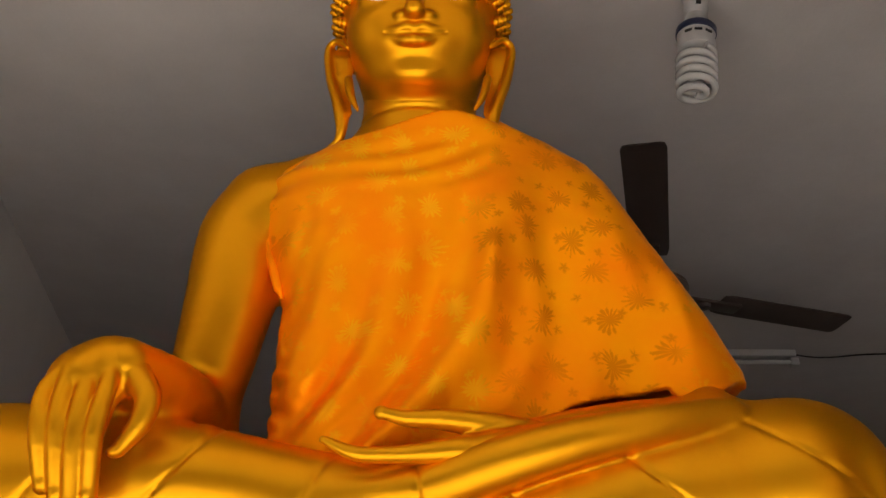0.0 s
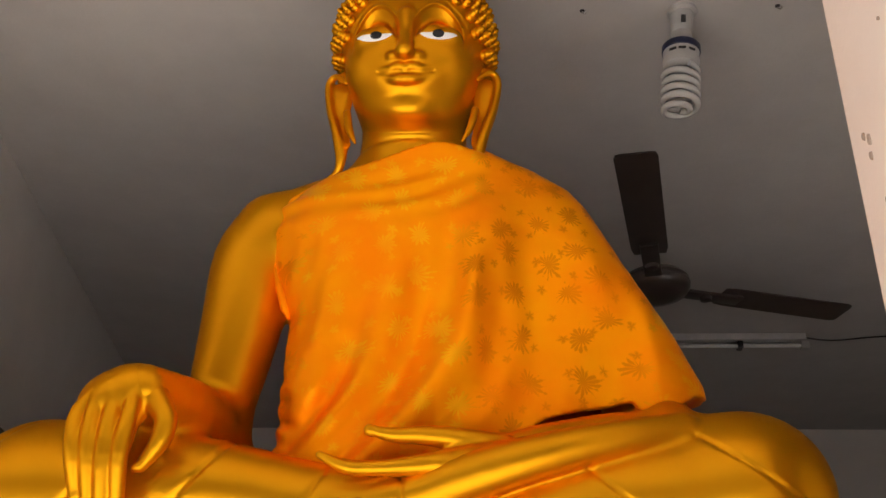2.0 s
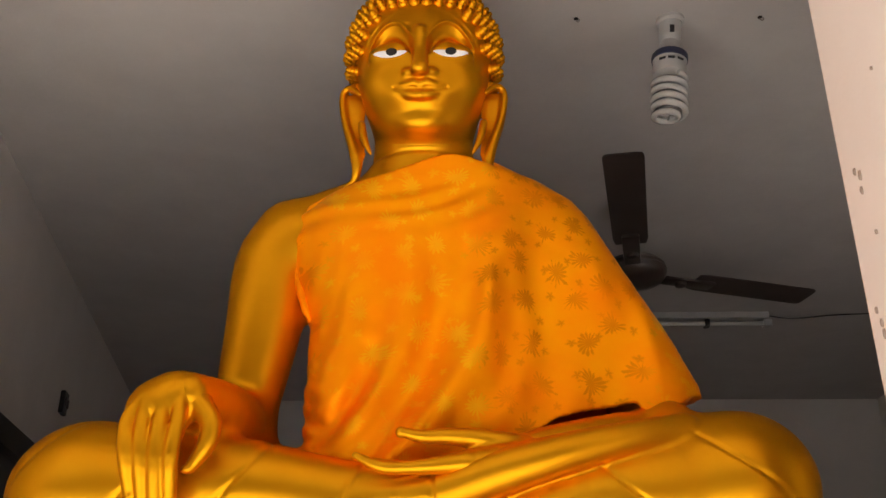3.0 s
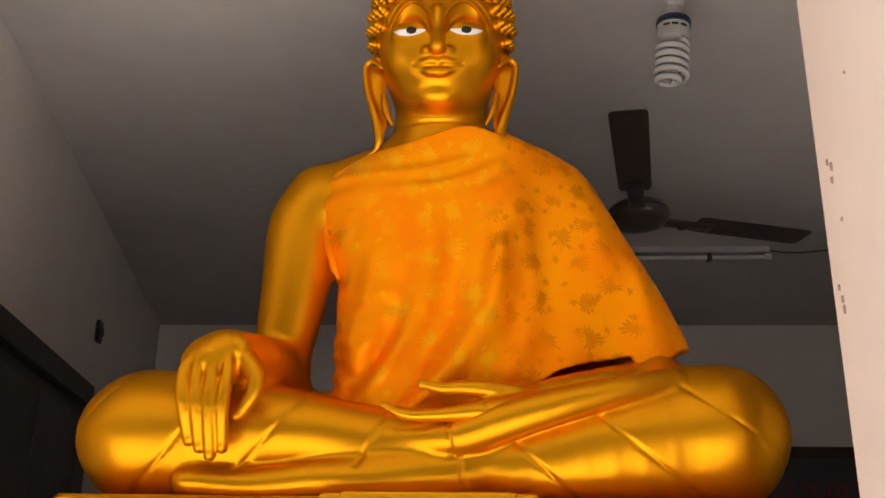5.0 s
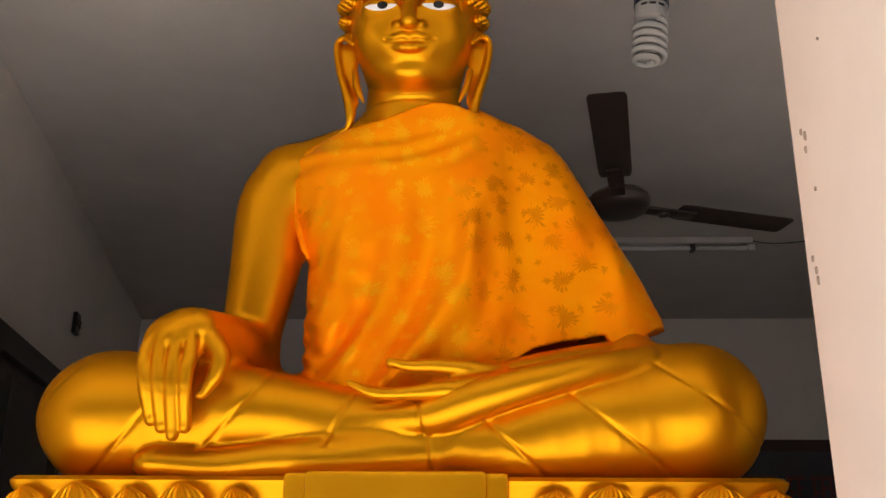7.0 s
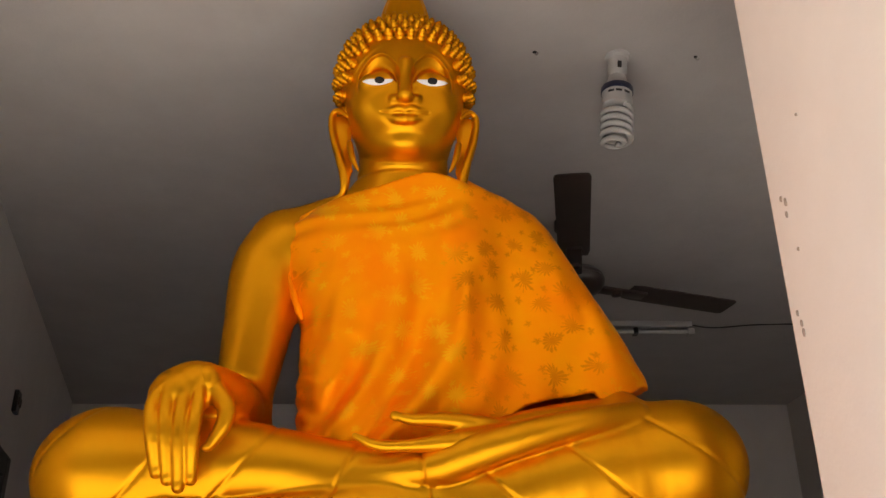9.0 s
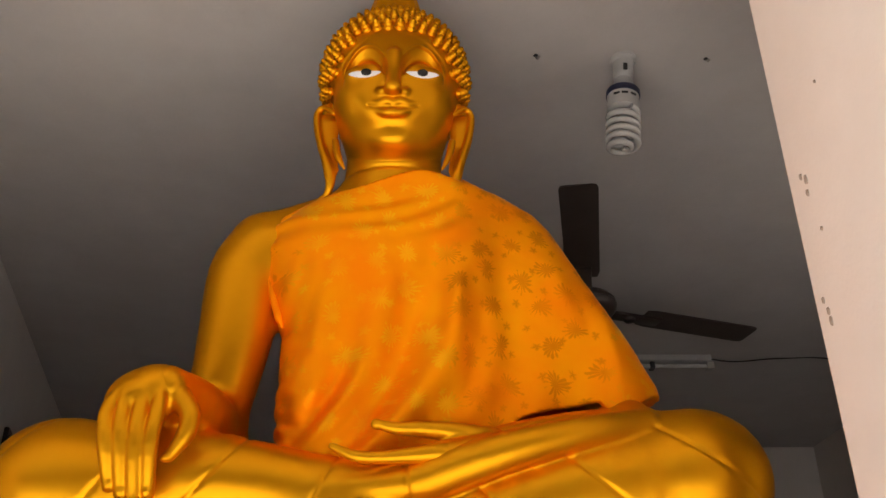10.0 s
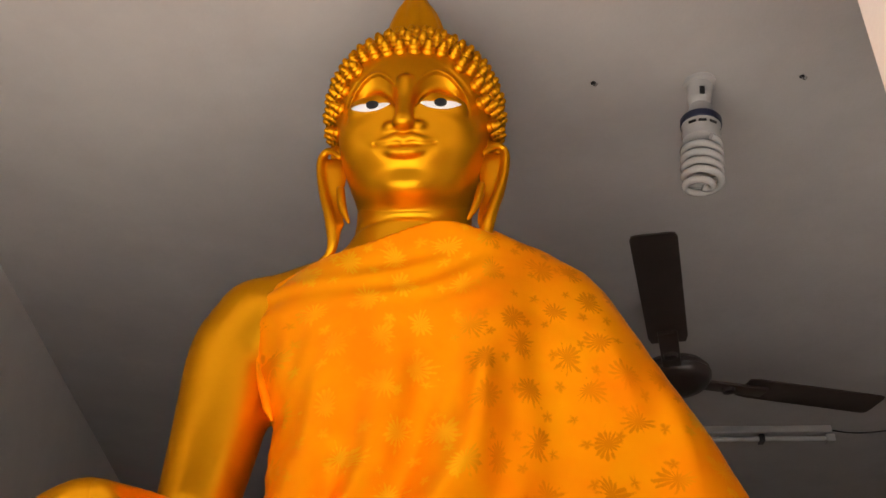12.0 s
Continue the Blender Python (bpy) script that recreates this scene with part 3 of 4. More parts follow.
    g.chain([(-0.368, 0.012, 1.765), (-0.340, 0.000, 1.728), (-0.342, -0.004, 1.690), (-0.364, -0.006, 1.652)], [0.024, 0.019, 0.0165, 0.0105], 0.006)
    g.ball((-0.370, -0.008, 1.647), (0.011, 0.010, 0.008), 0.004)
    out.add(*g.mesh())

    # the open palm in the lap
    q = Field((-0.14, -0.05, 1.62), (0.26, 0.16, 1.76), 0.0030)
    q.chain([(0.25, 0.056, 1.680), (0.15, 0.050, 1.662), (0.085, 0.048, 1.662)], [0.036, 0.039, 0.025], 0.02, (1, 1.1, 0.95))
    q.chain([(0.10, 0.030, 1.664), (0.01, 0.020, 1.655), (-0.045, 0.018, 1.656), (-0.090, 0.022, 1.676)], [0.020, 0.0125, 0.0110, 0.0060], 0.006)
    q.chain([(0.10, 0.055, 1.668), (0.02, 0.050, 1.662), (-0.03, 0.046, 1.662), (-0.062, 0.048, 1.672)], [0.020, 0.0125, 0.0110, 0.0060], 0.005)
    q.chain([(0.20, 0.062, 1.694), (0.13, 0.052, 1.708), (0.07, 0.040, 1.712), (0.025, 0.030, 1.710), (-0.012, 0.026, 1.717)], [0.026, 0.019, 0.0150, 0.0120, 0.0080], 0.007)
    q.ball((-0.012, 0.024, 1.716), (0.010, 0.009, 0.010), 0.004)
    out.add(*q.mesh())

    # head, modelled upright and then bowed
    cx, cy, cz = 0.006, 0.215, 2.555
    P = lambda x, y, z: (cx + x, cy + y, cz + z)
    bow = np.array(Matrix.Translation((0, 0.075, 2.55)) @ pose(0, 0, 0, 17, 0, 0) @ Matrix.Translation((0, -0.075, -2.55)))
    bowed = lambda v: np.asarray(v, float) @ bow[:3, :3].T + bow[:3, 3]
    back = np.linalg.inv(bow)
    upright = lambda v: tuple(np.asarray(v, float) @ back[:3, :3].T + back[:3, 3])
    h = Field((cx - 0.20, cy - 0.20, cz - 0.30), (cx + 0.20, cy + 0.24, cz + 0.25), 0.0029)
    h.ball(P(0, 0.015, 0.030), (0.146, 0.152, 0.160), 0.03)
    h.ball(P(0, -0.026, -0.056), (0.136, 0.118, 0.112), 0.06)
    h.ball(P(0, -0.064, -0.136), (0.080, 0.068, 0.052), 0.05)
    h.ball(P(0, 0.005, -0.122), (0.114, 0.110, 0.076), 0.05)
    h.cone(upright((0.005, 0.298, 2.375)), upright((0.005, 0.290, 2.48)), 0.112, 0.110, 0.028)
    # hollow under the arched brow, deepening down to the lid
    s, x, y, z = h.sub(h.lo - 1, h.lo + 9)
    side, up = np.abs(x - cx), z - cz
    arch = 0.066 - np.where(side < 0.062, 0.050, 0.046) * ((side - 0.062) / 0.05) ** 2
    ease = lambda a, b, t: np.clip((t - a) / (b - a), 0, 1) ** 2 * (3 - 2 * np.clip((t - a) / (b - a), 0, 1))
    below = arch - up
    sunk = (0.35 * ease(-0.002, 0.003, below) + 0.65 * ease(0.0, 0.026, below)) * (1 - ease(0.028, 0.050, below))
    sunk = sunk * ease(0.010, 0.028, side) * (1 - ease(0.100, 0.122, side)) * np.clip((cy - 0.02 - y) / 0.03, 0, 1)
    h.f[s] = h.f[s] + (0.0185 * sunk - 0.0032 * np.exp(-((below + 0.003) / 0.004) ** 2) * ease(0.010, 0.024, side) * (1 - ease(0.100, 0.120, side))).astype(np.float32)
    for s in (-1, 1):
        # heavy upper lid, cheek
        h.ball(P(s * 0.066, -0.109, -0.001), (0.046, 0.030, 0.024), 0.006, -4 * s)
        h.ball(P(s * 0.070, -0.086, -0.060), (0.052, 0.048, 0.052), 0.04)
        # nostril wing
        h.ball(P(s * 0.0245, -0.148, -0.055), (0.0140, 0.016, 0.0100), 0.010)
        h.ball(P(s * 0.011, -0.160, -0.0665), (0.005, 0.008, 0.004), 0.004, 0, True)
    h.chain([P(0, -0.143, 0.040), P(0, -0.153, -0.006), P(0, -0.172, -0.049)], [0.0125, 0.0130, 0.0165], 0.016)
    h.ball(P(0, -0.174, -0.053), (0.0165, 0.013, 0.0115), 0.010)
    # mouth: a soft mound, bowed upper lip, full lower lip, lifted corners
    h.ball(P(0, -0.124, -0.092), (0.062, 0.030, 0.032), 0.03)
    for s in (-1, 1):
        h.chain([P(0, -0.1560, -0.0830), P(s * 0.013, -0.1565, -0.0785), P(s * 0.036, -0.1505, -0.0830), P(s * 0.058, -0.1395, -0.0760)], [0.0084, 0.0088, 0.0070, 0.0030], 0.005)
        h.chain([P(0, -0.1590, -0.1060), P(s * 0.020, -0.1555, -0.1048), P(s * 0.046, -0.1410, -0.0940)], [0.0100, 0.0092, 0.0042], 0.006)
        h.chain([P(0, -0.1660, -0.0935), P(s * 0.018, -0.1645, -0.0915), P(s * 0.038, -0.1570, -0.0915), P(s * 0.058, -0.1430, -0.0855)], [0.0026, 0.0026, 0.0022, 0.0018], 0.005, None, True)
        h.chain([P(s * 0.056, -0.1400, -0.0810), P(s * 0.063, -0.1320, -0.0700)], [0.0036, 0.0022], 0.006)
    h.ball(P(0, -0.112, -0.156), (0.042, 0.030, 0.024), 0.022)
    # hair cap over a clean hairline
    cap = Field(h.lo, h.lo + h.h * (h.n - 1), h.h)
    cap.f = cap.f[:h.n[0], :h.n[1], :h.n[2]]
    cap.ball(P(0, 0.026, 0.030), (0.163, 0.160, 0.166), 0.01)
    s, x, y, z = h.sub(h.lo - 1, h.lo + 9)
    lx, ly, lz = x - cx, y - cy, z - cz
    face = np.sqrt((lx / 0.140) ** 2 + ((lz + 0.035) / np.where(lz > -0.035, 0.142, 0.40)) ** 2) - 1
    hair = np.maximum(cap.f, np.where(ly < 0.02, -0.12 * face, -1))
    hair = np.maximum(hair, -(lz + 0.085))
    h.join(s, hair, 0.006)
    hv, hf = h.mesh()
    out.add(bowed(hv), hf)

    # long ears with curled rims and lobes
    e = Field((-0.22, 0.12, 2.28), (0.23, 0.29, 2.58), 0.0032)
    for sd in (-1, 1):
        E = lambda x, y, z: (0.006 + sd * x, y, z)
        e.chain([E(0.142, 0.190, 2.519), E(0.166, 0.198, 2.541), E(0.184, 0.206, 2.527), E(0.178, 0.208, 2.470), E(0.160, 0.206, 2.408), E(0.147, 0.208, 2.362), E(0.145, 0.214, 2.334), E(0.152, 0.222, 2.314), E(0.168, 0.228, 2.303)], [0.006, 0.0070, 0.0064, 0.0062, 0.0078, 0.0110, 0.0104, 0.0082, 0.0060], 0.010)
        e.chain([E(0.156, 0.216, 2.508), E(0.156, 0.218, 2.440), E(0.138, 0.212, 2.375)], [0.028, 0.022, 0.012], 0.012, (1, 0.28, 1))
        e.chain([E(0.136, 0.198, 2.445), E(0.128, 0.192, 2.402), E(0.112, 0.186, 2.362)], [0.0085, 0.0085, 0.0035], 0.008)
    out.add(*e.mesh())

    # painted eyes lie on the face under the lids
    def patch(px, pz, w, hh, lift, slot, lid):
        nu, nv = 20, 8
        rows, quads = [], []
        for j in range(nv + 1):
            for i in range(nu + 1):
                u, v = 2 * i / nu - 1, 2 * j / nv - 1
                shape = (1 - abs(u) ** 2.2) ** 0.75 if lid else math.sqrt(max(0, 1 - u * u))
                X = px + w * u
                Z = pz + hh * shape * (v if v < 0 else v * (1.0 if lid else 1)) - (0.004 * (1 - u * u) if lid else 0)
                rows.append((X, h.front(X, Z) - lift, Z))
        n = len(rows)
        rows += [(a, bb + lift + 0.004, c) for a, bb, c in rows]
        r = nu + 1
        for j in range(nv):
            for i in range(nu):
                a = j * r + i
                quads.append((a, a + 1, a + r + 1, a + r))
        for i in range(nu):
            quads.append((i + 1, i, n + i, n + i + 1))
            a = nv * r + i
            quads.append((a, a + 1, n + a + 1, n + a))
        out.add(bowed(rows), quads, slot)

    for s in (-1, 1):
        patch(cx + s * 0.066, cz - 0.0060, 0.038, 0.0078, 0.0022, 1, True)
        patch(cx + s * 0.064 + 0.002, cz - 0.0055, 0.0122, 0.0084, 0.0036, 2, False)

    # snail curls in rows over the cap
    prof = [(0.0112, -0.006), (0.0136, 0.000), (0.0134, 0.0046), (0.0098, 0.0070), (0.0120, 0.0094), (0.0114, 0.0132), (0.0080, 0.0154), (0.0096, 0.0176), (0.0086, 0.0204), (0.0062, 0.0220), (0.0060, 0.0238), (0.0040, 0.0262), (0.0012, 0.0274)]
    sides = 10
    cv = np.array([(r * math.cos(2 * math.pi * k / sides), r * math.sin(2 * math.pi * k / sides), z) for r, z in prof for k in range(sides)])
    cf = [(a * sides + k, a * sides + (k + 1) % sides, (a + 1) * sides + (k + 1) % sides, (a + 1) * sides + k) for a in range(len(prof) - 1) for k in range(sides)]
    cf.append(tuple(range((len(prof) - 1) * sides, len(prof) * sides)))
    for row in range(12):
        el = radians(-47 + row * 11.2)
        ring = max(1, int(round(2 * math.pi * 0.160 * math.cos(el) / 0.0262)))
        for k in range(ring):
            az = 2 * math.pi * (k + 0.5 * (row % 2)) / ring
            nx, ny, nz = math.cos(el) * math.sin(az), -math.cos(el) * math.cos(az), math.sin(el)
            lx, ly, lz = 0.163 * nx, 0.026 + 0.160 * ny, 0.030 + 0.166 * nz
            inside = math.hypot(lx / 0.144, (lz + 0.035) / (0.146 if lz > -0.035 else 0.4))
            if (ly < 0.01 and inside < 1.0) or lz < -0.092 or lz > 0.205:
                continue
            way = Vector((nx / 0.160, ny / 0.160, nz / 0.166)).normalized()
            way = (way + Vector((0, -0.10, 0.30))).normalized()
            m = Matrix.Translation(P(lx, ly, lz)) @ way.to_track_quat('Z', 'Y').to_matrix().to_4x4()
            mm = np.array(m)
            out.add(bowed(cv @ mm[:3, :3].T + mm[:3, 3]), cf)

    # flame-shaped finial on the crown
    fv, ff = [], []
    n = 48
    prof = [(0.066, 0.150), (0.074, 0.178), (0.069, 0.186), (0.064, 0.20), (0.060, 0.225), (0.052, 0.25), (0.044, 0.27), (0.028, 0.295), (0.016, 0.318), (0.003, 0.335)]
    for j, (r, z) in enumerate(prof):
        for k in range(n):
            a = 2 * math.pi * k / n
            rr = r * (1 + (0.10 if j > 1 else 0.03) * abs(math.cos(a * 4)) - (0.05 if j > 1 else 0))
            fv.append(P(rr * math.cos(a), 0.03 + rr * math.sin(a), z))
    for j in range(len(prof) - 1):
        for k in range(n):
            ff.append((j * n + k, j * n + (k + 1) % n, (j + 1) * n + (k + 1) % n, (j + 1) * n + k))
    ff.append(tuple(range((len(prof) - 1) * n, len(prof) * n)))
    out.add(bowed(fv), ff)
    ob = out.object("statue", [GOLD, EYE_WHITE, EYE_BLACK])
    return tagged(ob, "large gold-painted seated statue with tight curled hair, on a lotus pedestal", "statue")


build_statue()


# ---- robe ----
def build_robe():
    r = Field((-0.36, 0.02, 1.64), (0.64, 0.60, 2.44), 0.0046)
    s, x, y, z = r.sub(r.lo - 1, r.lo + 9)
    zs = [1.60, 1.70, 1.76, 1.80, 1.84, 1.90, 2.00, 2.10, 2.18, 2.24, 2.28, 2.32, 2.36, 2.40, 2.46]
    xl = [-0.262, -0.262, -0.244, -0.236, -0.240, -0.236, -0.240, -0.276, -0.298, -0.292, -0.250, -0.190, -0.12, -0.06, -0.05]
    xr = [0.30, 0.44, 0.545, 0.566, 0.560, 0.532, 0.484, 0.436, 0.402, 0.374, 0.346, 0.29, 0.185, 0.11, 0.08]
    fy = [0.11, 0.115, 0.125, 0.135, 0.145, 0.150, 0.150, 0.152, 0.160, 0.170, 0.176, 0.176, 0.174, 0.174, 0.18]
    L, R, F = (np.interp(z, zs, q).astype(np.float32) for q in (xl, xr, fy))
    mid, half = (L + R) / 2, (R - L) / 2
    depth = 0.36 - F
    cyy = 0.36 - 0.13 * np.clip((x - 0.22) / 0.33, 0, 1) ** 1.5
    dd = depth * (1 - 0.35 * np.clip((x - 0.15) / 0.40, 0, 1))
    u = np.abs(x - mid) / half
    v = np.abs(y - cyy) / dd
    e = (u ** 2.9 + v ** 2.9) ** (1 / 2.9)
    d = (e - 1) * np.minimum(half, depth) * 0.9
    # folds: long slanting drapes, wrinkles at the neck, puckers at the waist
    def wob(a, bb, c, ph):
        return np.sin(a * x + bb * z + c * np.sin(5.0 * z + 3.1 * x + ph) + ph)
    drop = np.clip(2.12 - z, 0, 1)
    along = x + 1.15 * drop ** 2 * np.clip((0.38 - x) / 0.3, 0, 1) + 0.012 * np.sin(9 * z + 4 * x)
    slant = 0.60 * np.sin(along * 41 + 0.5 + 1.3 * np.sin(7 * z + 5 * x)) * (0.65 + 0.35 * np.sin(13 * x - 9 * z)) + 0.22 * np.sin(along * 83 + 2.0 + 9 * z) * (0.5 + 0.5 * np.sin(17 * x + 6 * z)) + 0.45 * np.sin(along * 23 + 4.0)
    fold = 0.0330 * slant * np.clip((x + 0.20) / 0.12, 0, 1) * np.clip((2.24 - z) / 0.22, 0, 1) * (0.55 + 0.75 * np.clip((2.1 - z) / 0.4, 0, 1))
    diag = wob(18, 26, 1.2, 1.1)
    fold = fold + 0.0050 * diag * np.clip((0.0 - x) / 0.15, 0, 1) * np.clip((2.12 - z) / 0.15, 0, 1)
    neckw = np.sin(120 * (z - 0.28 * x - 0.35 * x * x) + 2.2 * np.sin(11 * x + 9 * z)) * (0.6 + 0.4 * np.sin(17 * x + 1))
    fold = fold + 0.0030 * neckw * np.exp(-((z - 2.235) / 0.055) ** 2) * np.clip((0.28 - x) / 0.15, 0, 1)
    waist = np.sin(95 * z + 40 * x + 2 * np.sin(30 * x)) * np.sin(52 * z - 18 * x)
    fold = fold + 0.0075 * waist * np.exp(-((x + 0.25) / 0.06) ** 2) * np.clip((2.0 - z) / 0.15, 0, 1)
    tiny = np.sin(70 * x + 31 * z + 2 * np.sin(23 * z)) * np.sin(44 * z - 26 * x + 2 * np.sin(19 * x))
    fold = fold + 0.0014 * tiny * np.clip((2.2 - z) / 0.1, 0, 1)
    fold = fold * (1 - 0.85 * np.clip((x - 0.30) / 0.18, 0, 1)) * (1 - 0.8 * np.clip((0.03 - np.abs(x - L)) / 0.03, 0, 1))
    d = d - fold
    shell = np.maximum(d, -(d + 0.018))
    # openings: below the hem, at the neck, beside the bare arm
    hem = 1.685 + np.interp(x, [-0.4, -0.1, 0.12, 0.20, 0.27, 0.34, 0.42, 0.50, 0.57, 0.7], [-0.03, -0.03, -0.012, 0.040, 0.085, 0.105, 0.115, 0.125, 0.135, 0.14]).astype(np.float32)
    hem = hem - 0.035 * np.clip((x - 0.42) / 0.02, 0, 1) * np.clip((0.53 - x) / 0.06, 0, 1)
    hem = hem + 0.02 * np.clip((y - 0.2) / 0.2, 0, 1)
    shell = np.maximum(shell, hem - z)
    neck = np.sqrt((x - 0.005) ** 2 + (y - 0.31) ** 2) - 0.104
    edge = z - (2.322 + 0.034 * np.exp(-((x - 0.075) / 0.085) ** 2) - 0.16 * np.clip(-0.02 - x, 0, 1) - 0.9 * np.clip(-0.12 - x, 0, 1) ** 2 - 0.2 * np.clip(y - 0.24, 0, 1))
    edge = np.where(x > 0.16, np.minimum(edge, -0.01), edge)
    shell = np.maximum(shell, edge * 0.9)
    shell = np.maximum(shell, np.where(z > 2.26, -neck, -1))
    bare = np.sqrt(((x + 0.425) / 0.150) ** 2 + ((z - 2.02) / 0.36) ** 2) - 1
    shell = np.maximum(shell, -bare * 0.12)
    r.f[s] = shell
    v, f = r.mesh()
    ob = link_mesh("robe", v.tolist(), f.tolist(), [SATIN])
    # the turned and stitched edge beside the bare arm
    path = []
    for k in range(16):
        zz = 2.30 - 0.021 * k
        col = next(i for i in range(r.n[0]) if (r.f[i, :, int(round((zz - r.lo[2]) / r.h))] < 0).any())
        xx = float(r.lo[0] + r.h * (col + 2))
        path.append((xx, r.front(xx, zz) - 0.001, zz))
    path = [tuple(np.mean(path[max(0, k - 2):k + 3], axis=0)) for k in range(len(path))]
    bm = bmesh.new()
    pipe(bm, path, [0.003, 0.006] + [0.0115] * (len(path) - 4) + [0.006, 0.003], 10)
    part("rolled_edge", bm, SATIN, ob, "narrow turned edge of the robe", True)
    return tagged(ob, "orange satin robe with woven flowers draped over the gold statue", "robe")


build_robe()


# ---- fixtures ----
def ceiling_fan(x, y):
    z = 2.675
    fan = empty("ceiling_fan", (x, y, CEIL), "dark brown three-bladed ceiling fan at rest", "ceiling fan")
    drop = z - CEIL
    fan.rotation_euler = (radians(-3.0), radians(-1.6), 0)
    bm = bmesh.new()
    lathe(bm, [(0.03, 0.0), (0.055, -0.004), (0.058, -0.04), (0.035, -0.062), (0.016, -0.068)][::-1], 28)
    part("canopy", bm, BROWN, fan, "", True)
    bm = bmesh.new()
    lathe(bm, [(0.011, drop + 0.03), (0.011, -0.06)], 16)
    part("rod", bm, BROWN, fan, "", True)
    bm = bmesh.new()
    lathe(bm, [(0.02, drop - 0.052), (0.070, drop - 0.050), (0.108, drop - 0.040), (0.122, drop - 0.022), (0.122, drop + 0.008), (0.105, drop + 0.028), (0.05, drop + 0.045), (0.03, drop + 0.07)], 40)
    motor = part("motor_housing", bm, BROWN, fan, "", True)
    bm = bmesh.new()
    for k in range(40):
        a0, a1 = 2 * math.pi * k / 40, 2 * math.pi * (k + 1) / 40
        q = []
        for a in (a0, a1):
            for rr, zz in ((0.1225, drop - 0.012), (0.1245, drop - 0.008), (0.1225, drop - 0.004)):
                q.append(bm.verts.new((rr * math.cos(a), rr * math.sin(a), zz)))
        bm.faces.new((q[0], q[3], q[4], q[1]))
        bm.faces.new((q[1], q[4], q[5], q[2]))
    part("trim_ring", bm, BROWN, motor, "", True)
    for ang, far in ((-100.8, 0.86), (20.6, 0.79), (140.0, 0.81)):
        turn = pose(0, 0, drop - 0.012, 0, 0, ang)
        bm = bmesh.new()
        pts = [(0.26, -0.052), (0.30, -0.060), (far - 0.02, -0.062), (far - 0.004, -0.056), (far, -0.042), (far, 0.042), (far - 0.004, 0.056), (far - 0.02, 0.062), (0.30, 0.060), (0.26, 0.052)]
        up = [bm.verts.new((px, py, 0.004 - 0.06 * py)) for px, py in pts]
        lo = [bm.verts.new((px, py, -0.001 - 0.06 * py)) for px, py in pts]
        bm.faces.new(up)
        bm.faces.new(lo[::-1])
        for k in range(len(pts)):
            bm.faces.new((up[k], lo[k], lo[(k + 1) % len(pts)], up[(k + 1) % len(pts)]))
        blade = part("blade", bm, BROWN, fan)
        blade.matrix_local = turn
        bm = bmesh.new()
        box(bm, (0.10, -0.030, -0.014), (0.34, 0.030, -0.002), 0.005)
        lathe(bm, [(0.004, -0.030), (0.020, -0.026), (0.024, -0.014), (0.024, -0.006)], 20, Matrix.Translation((0.20, 0, 0)))
        part("blade_bracket", bm, BROWN, blade, "", True)
    return fan


ceiling_fan(0.713, 1.66)


def spiral_lamp(x, y):
    lamp = empty("spiral_lamp", (x, y, CEIL), "unlit white spiral lamp with a blue band in a ceiling holder", "lamp")
    lean = pose(0, 0, 0, 1.5, 5.5, 0)
    bm = bmesh.new()
    lathe(bm, [(0.032, -0.014), (0.038, -0.009), (0.039, 0.0)], 32)
    part("ceiling_rose", bm, PLASTIC, lamp, "", True)
    bm = bmesh.new()
    lathe(bm, [(0.024, -0.076), (0.028, -0.070), (0.030, -0.05), (0.029, -0.03), (0.031, -0.012)], 28, lean)
    holder = part("lamp_holder", bm, PLASTIC, lamp, "", True)
    bm = bmesh.new()
    box(bm, (-0.006, -0.0325, -0.058), (0.006, -0.026, -0.036), 0.0, lean)
    part("slot", bm, BLACK, holder)
    bm = bmesh.new()
    lathe(bm, [(0.030, -0.186), (0.043, -0.178), (0.046, -0.160), (0.042, -0.146), (0.046, -0.136), (0.046, -0.118), (0.035, -0.106), (0.030, -0.092), (0.025, -0.074)], 32, lean)
    body = part("lamp_base", bm, PLASTIC, lamp, "", True)
    bm = bmesh.new()
    lathe(bm, [(0.0465, -0.136), (0.0485, -0.134), (0.0485, -0.119), (0.0450, -0.114)], 32, lean)
    part("band", bm, NAVY, body, "dark blue band", True)
    for a in (-125, -95, -62, 60):
        bm = bmesh.new()
        box(bm, (0.0440, -0.009, -0.151), (0.0462, 0.009, -0.145), 0.0, lean @ pose(0, 0, 0, 0, 0, a))
        part("print_bar", bm, BLACK, body)
    bm = bmesh.new()
    path = []
    turns, n = 4.6, 150
    for k in range(n + 1):
        t = k / n
        a = 2 * math.pi * turns * t - 1.2
        path.append(lean @ Vector((0.041 * math.cos(a), 0.041 * math.sin(a), -0.190 - 0.110 * t)))
    for k in range(1, 34):
        t = k / 34
        a = 2 * math.pi * (turns + 0.85 * t) - 1.2
        rr = 0.041 - 0.030 * t
        path.append(lean @ Vector((rr * math.cos(a), rr * math.sin(a), -0.300 - 0.006 * math.sin(math.pi * t))))
    pipe(bm, path, 0.0088, 10)
    part("glass_coil", bm, TUBE, lamp, "", True)
    return lamp


spiral_lamp(0.664, 0.512)


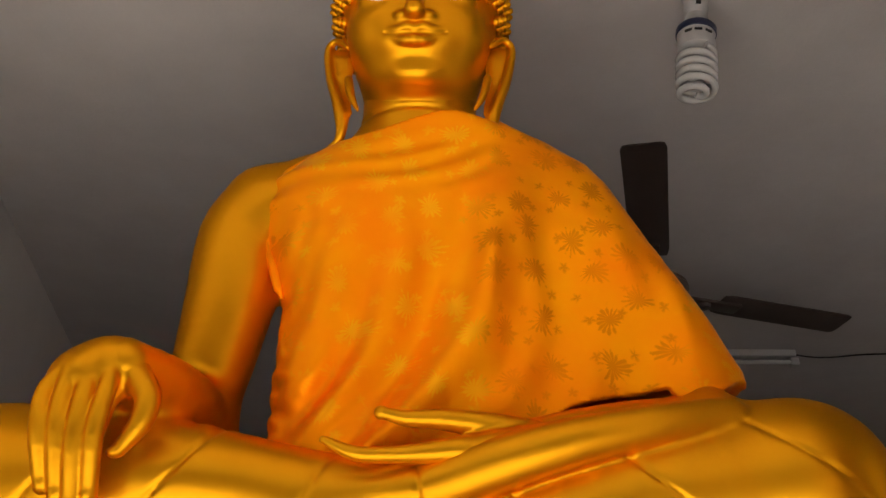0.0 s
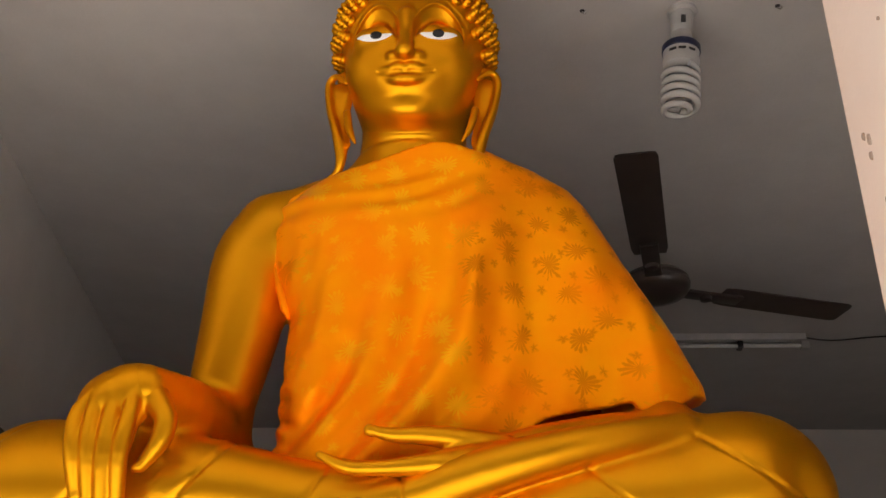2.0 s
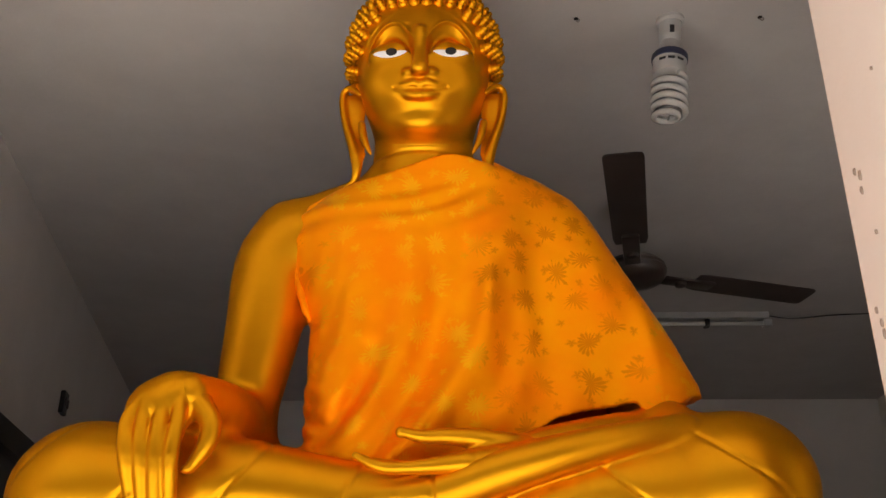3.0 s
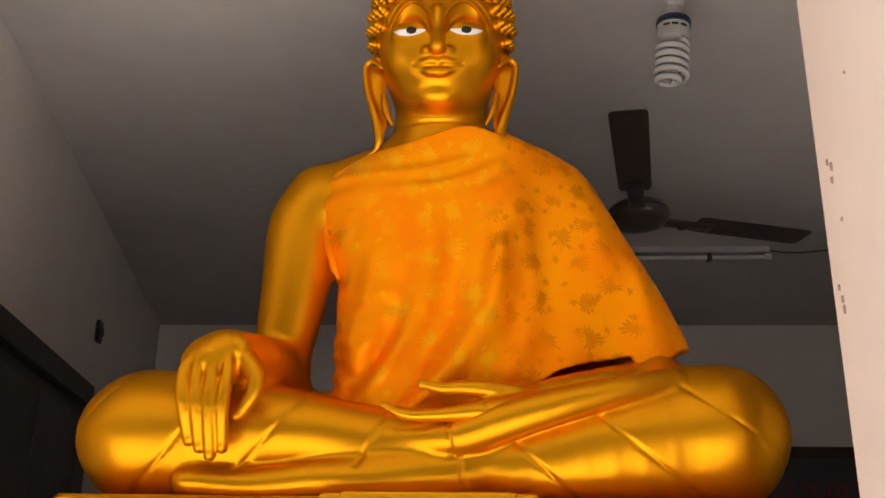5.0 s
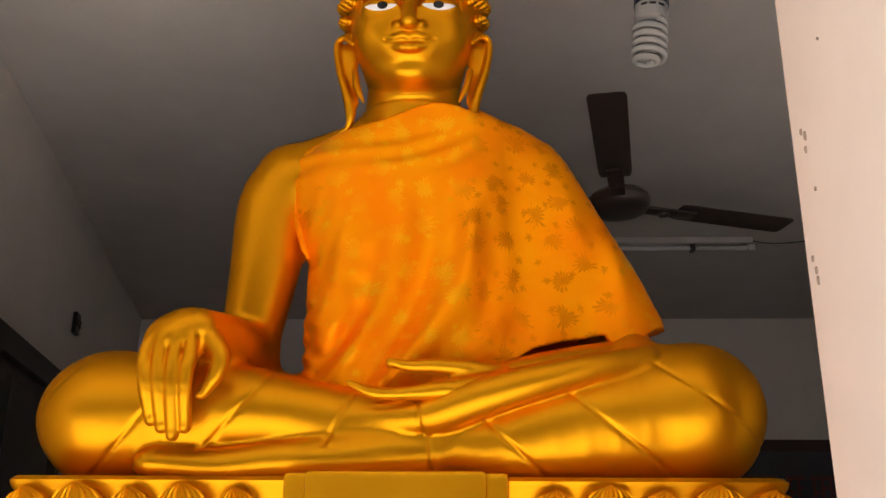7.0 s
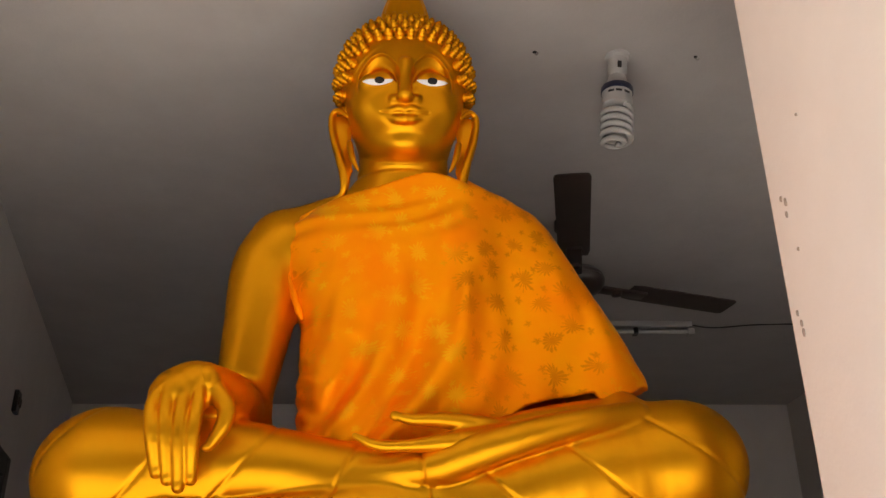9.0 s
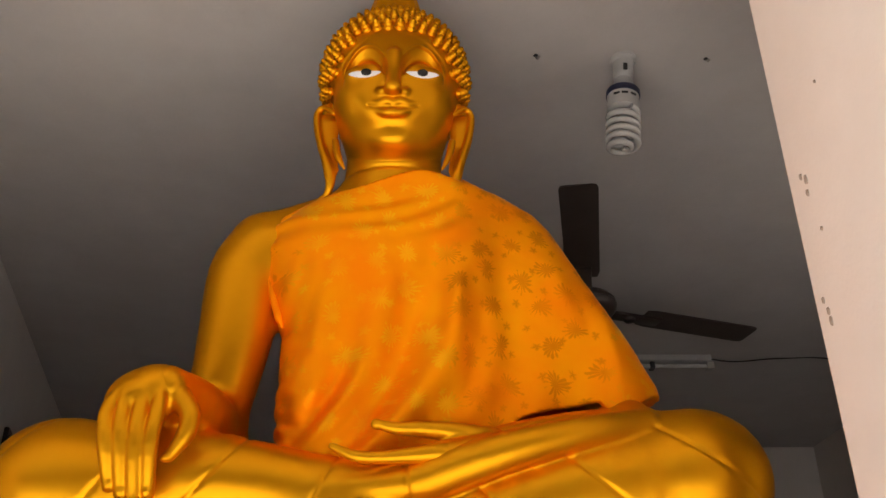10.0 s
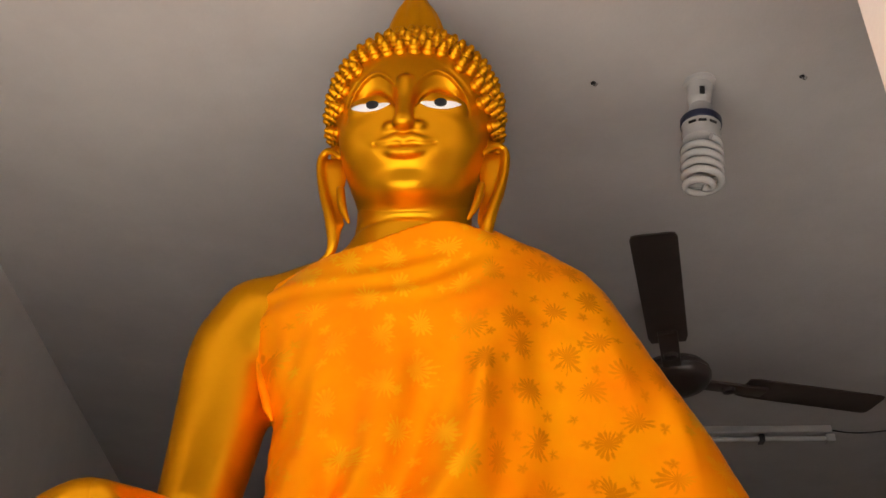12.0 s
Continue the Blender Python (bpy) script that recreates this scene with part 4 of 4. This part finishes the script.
def ceiling_hook(x, y):
    hook = empty("ceiling_hook", (x, y, CEIL), "small dark screw hook in the ceiling plaster", "hook", "ceiling hooks")
    bm = bmesh.new()
    lathe(bm, [(0.003, -0.004), (0.006, -0.002), (0.0065, 0.0)], 14)
    part("plug", bm, BLACK, hook, "", True)
    bm = bmesh.new()
    pipe(bm, [(0, 0, 0), (0.001, 0, -0.008), (0.005, -0.002, -0.013), (0.009, -0.004, -0.009), (0.008, -0.003, -0.005)], 0.0018, 6)
    part("wire", bm, CHROME, hook, "", True)


ceiling_hook(0.405, 0.497)
ceiling_hook(0.906, 0.503)


def tube_light():
    lamp = empty("tube_light", (1.03, 2.92, CEIL), "unlit white tube light on its batten under the ceiling", "tube light")
    bm = bmesh.new()
    box(bm, (-0.60, -0.03, -0.034), (0.60, 0.03, 0.0), 0.006)
    part("batten", bm, PLASTIC, lamp)
    bm = bmesh.new()
    lathe(bm, [(0.012, -0.575), (0.013, -0.57), (0.013, 0.57), (0.012, 0.575)], 18, pose(0, -0.012, -0.060, 0, 90, 0))
    part("glass_tube", bm, TUBE, lamp, "", True)
    for sx in (-1, 1):
        bm = bmesh.new()
        box(bm, (sx * 0.59 - 0.02, -0.03, -0.078), (sx * 0.59 + 0.02, 0.02, -0.040), 0.006)
        part("end_holder", bm, PLASTIC, lamp)
    bm = bmesh.new()
    box(bm, (0.27, -0.032, -0.076), (0.295, 0.02, -0.040), 0.003)
    part("clip", bm, BLACK, lamp, "dark clip")


tube_light()
bm = bmesh.new()
pipe(bm, [(1.64 + 0.055 * k, 2.93 + 0.01 * math.sin(k), CEIL - 0.012 - 0.012 * math.sin(k * 0.55)) for k in range(24)], 0.004, 6)
tagged(part("cable", bm, BLACK, None, "", True), "thin dark cable running along the ceiling from the tube light", "cable")


def side_door():
    door = empty("door_1", (0, 0, 0), "very dark wooden door in its frame on the side wall", "door", "", "structure")
    door.matrix_world = SIDE @ pose(0, 1.0, 0)
    y0, y1, zt = -0.90, 0.90, 2.10
    for name, lo, hi in (("door_frame", (0.003, y1 - 0.09, 0.0), (0.07, y1, zt)), ("door_frame", (0.003, y0, 0.0), (0.07, y0 + 0.09, zt)), ("door_frame", (0.003, y0 + 0.09, zt - 0.09), (0.07, y1 - 0.09, zt))):
        bm = bmesh.new()
        box(bm, lo, hi, 0.005)
        part(name, bm, DARKWOOD, door)
    bm = bmesh.new()
    box(bm, (0.003, y0 + 0.092, 0.01), (0.035, y1 - 0.092, zt - 0.092), 0.003)
    leaf = part("door_leaf", bm, DARKWOOD, door)
    for k in range(2):
        for j in range(2):
            bm = bmesh.new()
            a = y0 + 0.17 + 0.80 * k
            box(bm, (0.034, a, 0.15 + 0.98 * j), (0.044, a + 0.68, 0.98 + 0.98 * j), 0.006)
            part("panel", bm, DARKWOOD, leaf)


side_door()


def switch_board():
    board = empty("switch_board", (0, 0, 0), "small black switch board on the grey side wall", "switch")
    board.matrix_world = SIDE @ pose(0, 2.12, 2.41)
    bm = bmesh.new()
    box(bm, (0.0, -0.045, -0.052), (0.022, 0.045, 0.052), 0.005)
    part("cover", bm, BLACK, board)
    for k in (-0.022, 0.022):
        bm = bmesh.new()
        box(bm, (0.0215, k - 0.012, -0.02), (0.029, k + 0.012, 0.02), 0.003)
        part("switch_key", bm, BROWN, board)


switch_board()


def wall_banner():
    ban = empty("banner", (2.15, BACK - 0.012, 0), "dark blue cloth banner with dull red lettering on the back wall", "banner")
    bm = bmesh.new()
    box(bm, (-1.2, -0.006, 1.30), (0.74, 0.008, 2.02))
    part("cloth", bm, BANNER, ban)
    bm = bmesh.new()
    box(bm, (-1.2, -0.010, 2.02), (0.74, 0.010, 2.10), 0.002)
    part("top_band", bm, MAROON, ban, "dark maroon top band")
    x = -1.05
    for k, w in enumerate((0.20, 0.13, 0.24, 0.0, 0.16, 0.22, 0.0, 0.13, 0.20)):
        if w:
            bm = bmesh.new()
            box(bm, (x, -0.010, 1.835), (x + w, -0.006, 1.855))
            for j in range(int(w / 0.055)):
                xx = x + 0.012 + 0.055 * j
                box(bm, (xx, -0.010, 1.70 + 0.02 * (j % 2)), (xx + 0.018, -0.006, 1.835))
                box(bm, (xx + 0.018, -0.010, 1.74 + 0.03 * (j % 2)), (xx + 0.045, -0.006, 1.758 + 0.03 * (j % 2)))
            part("print_bar", bm, ROSE, ban)
        x += w + 0.03


wall_banner()
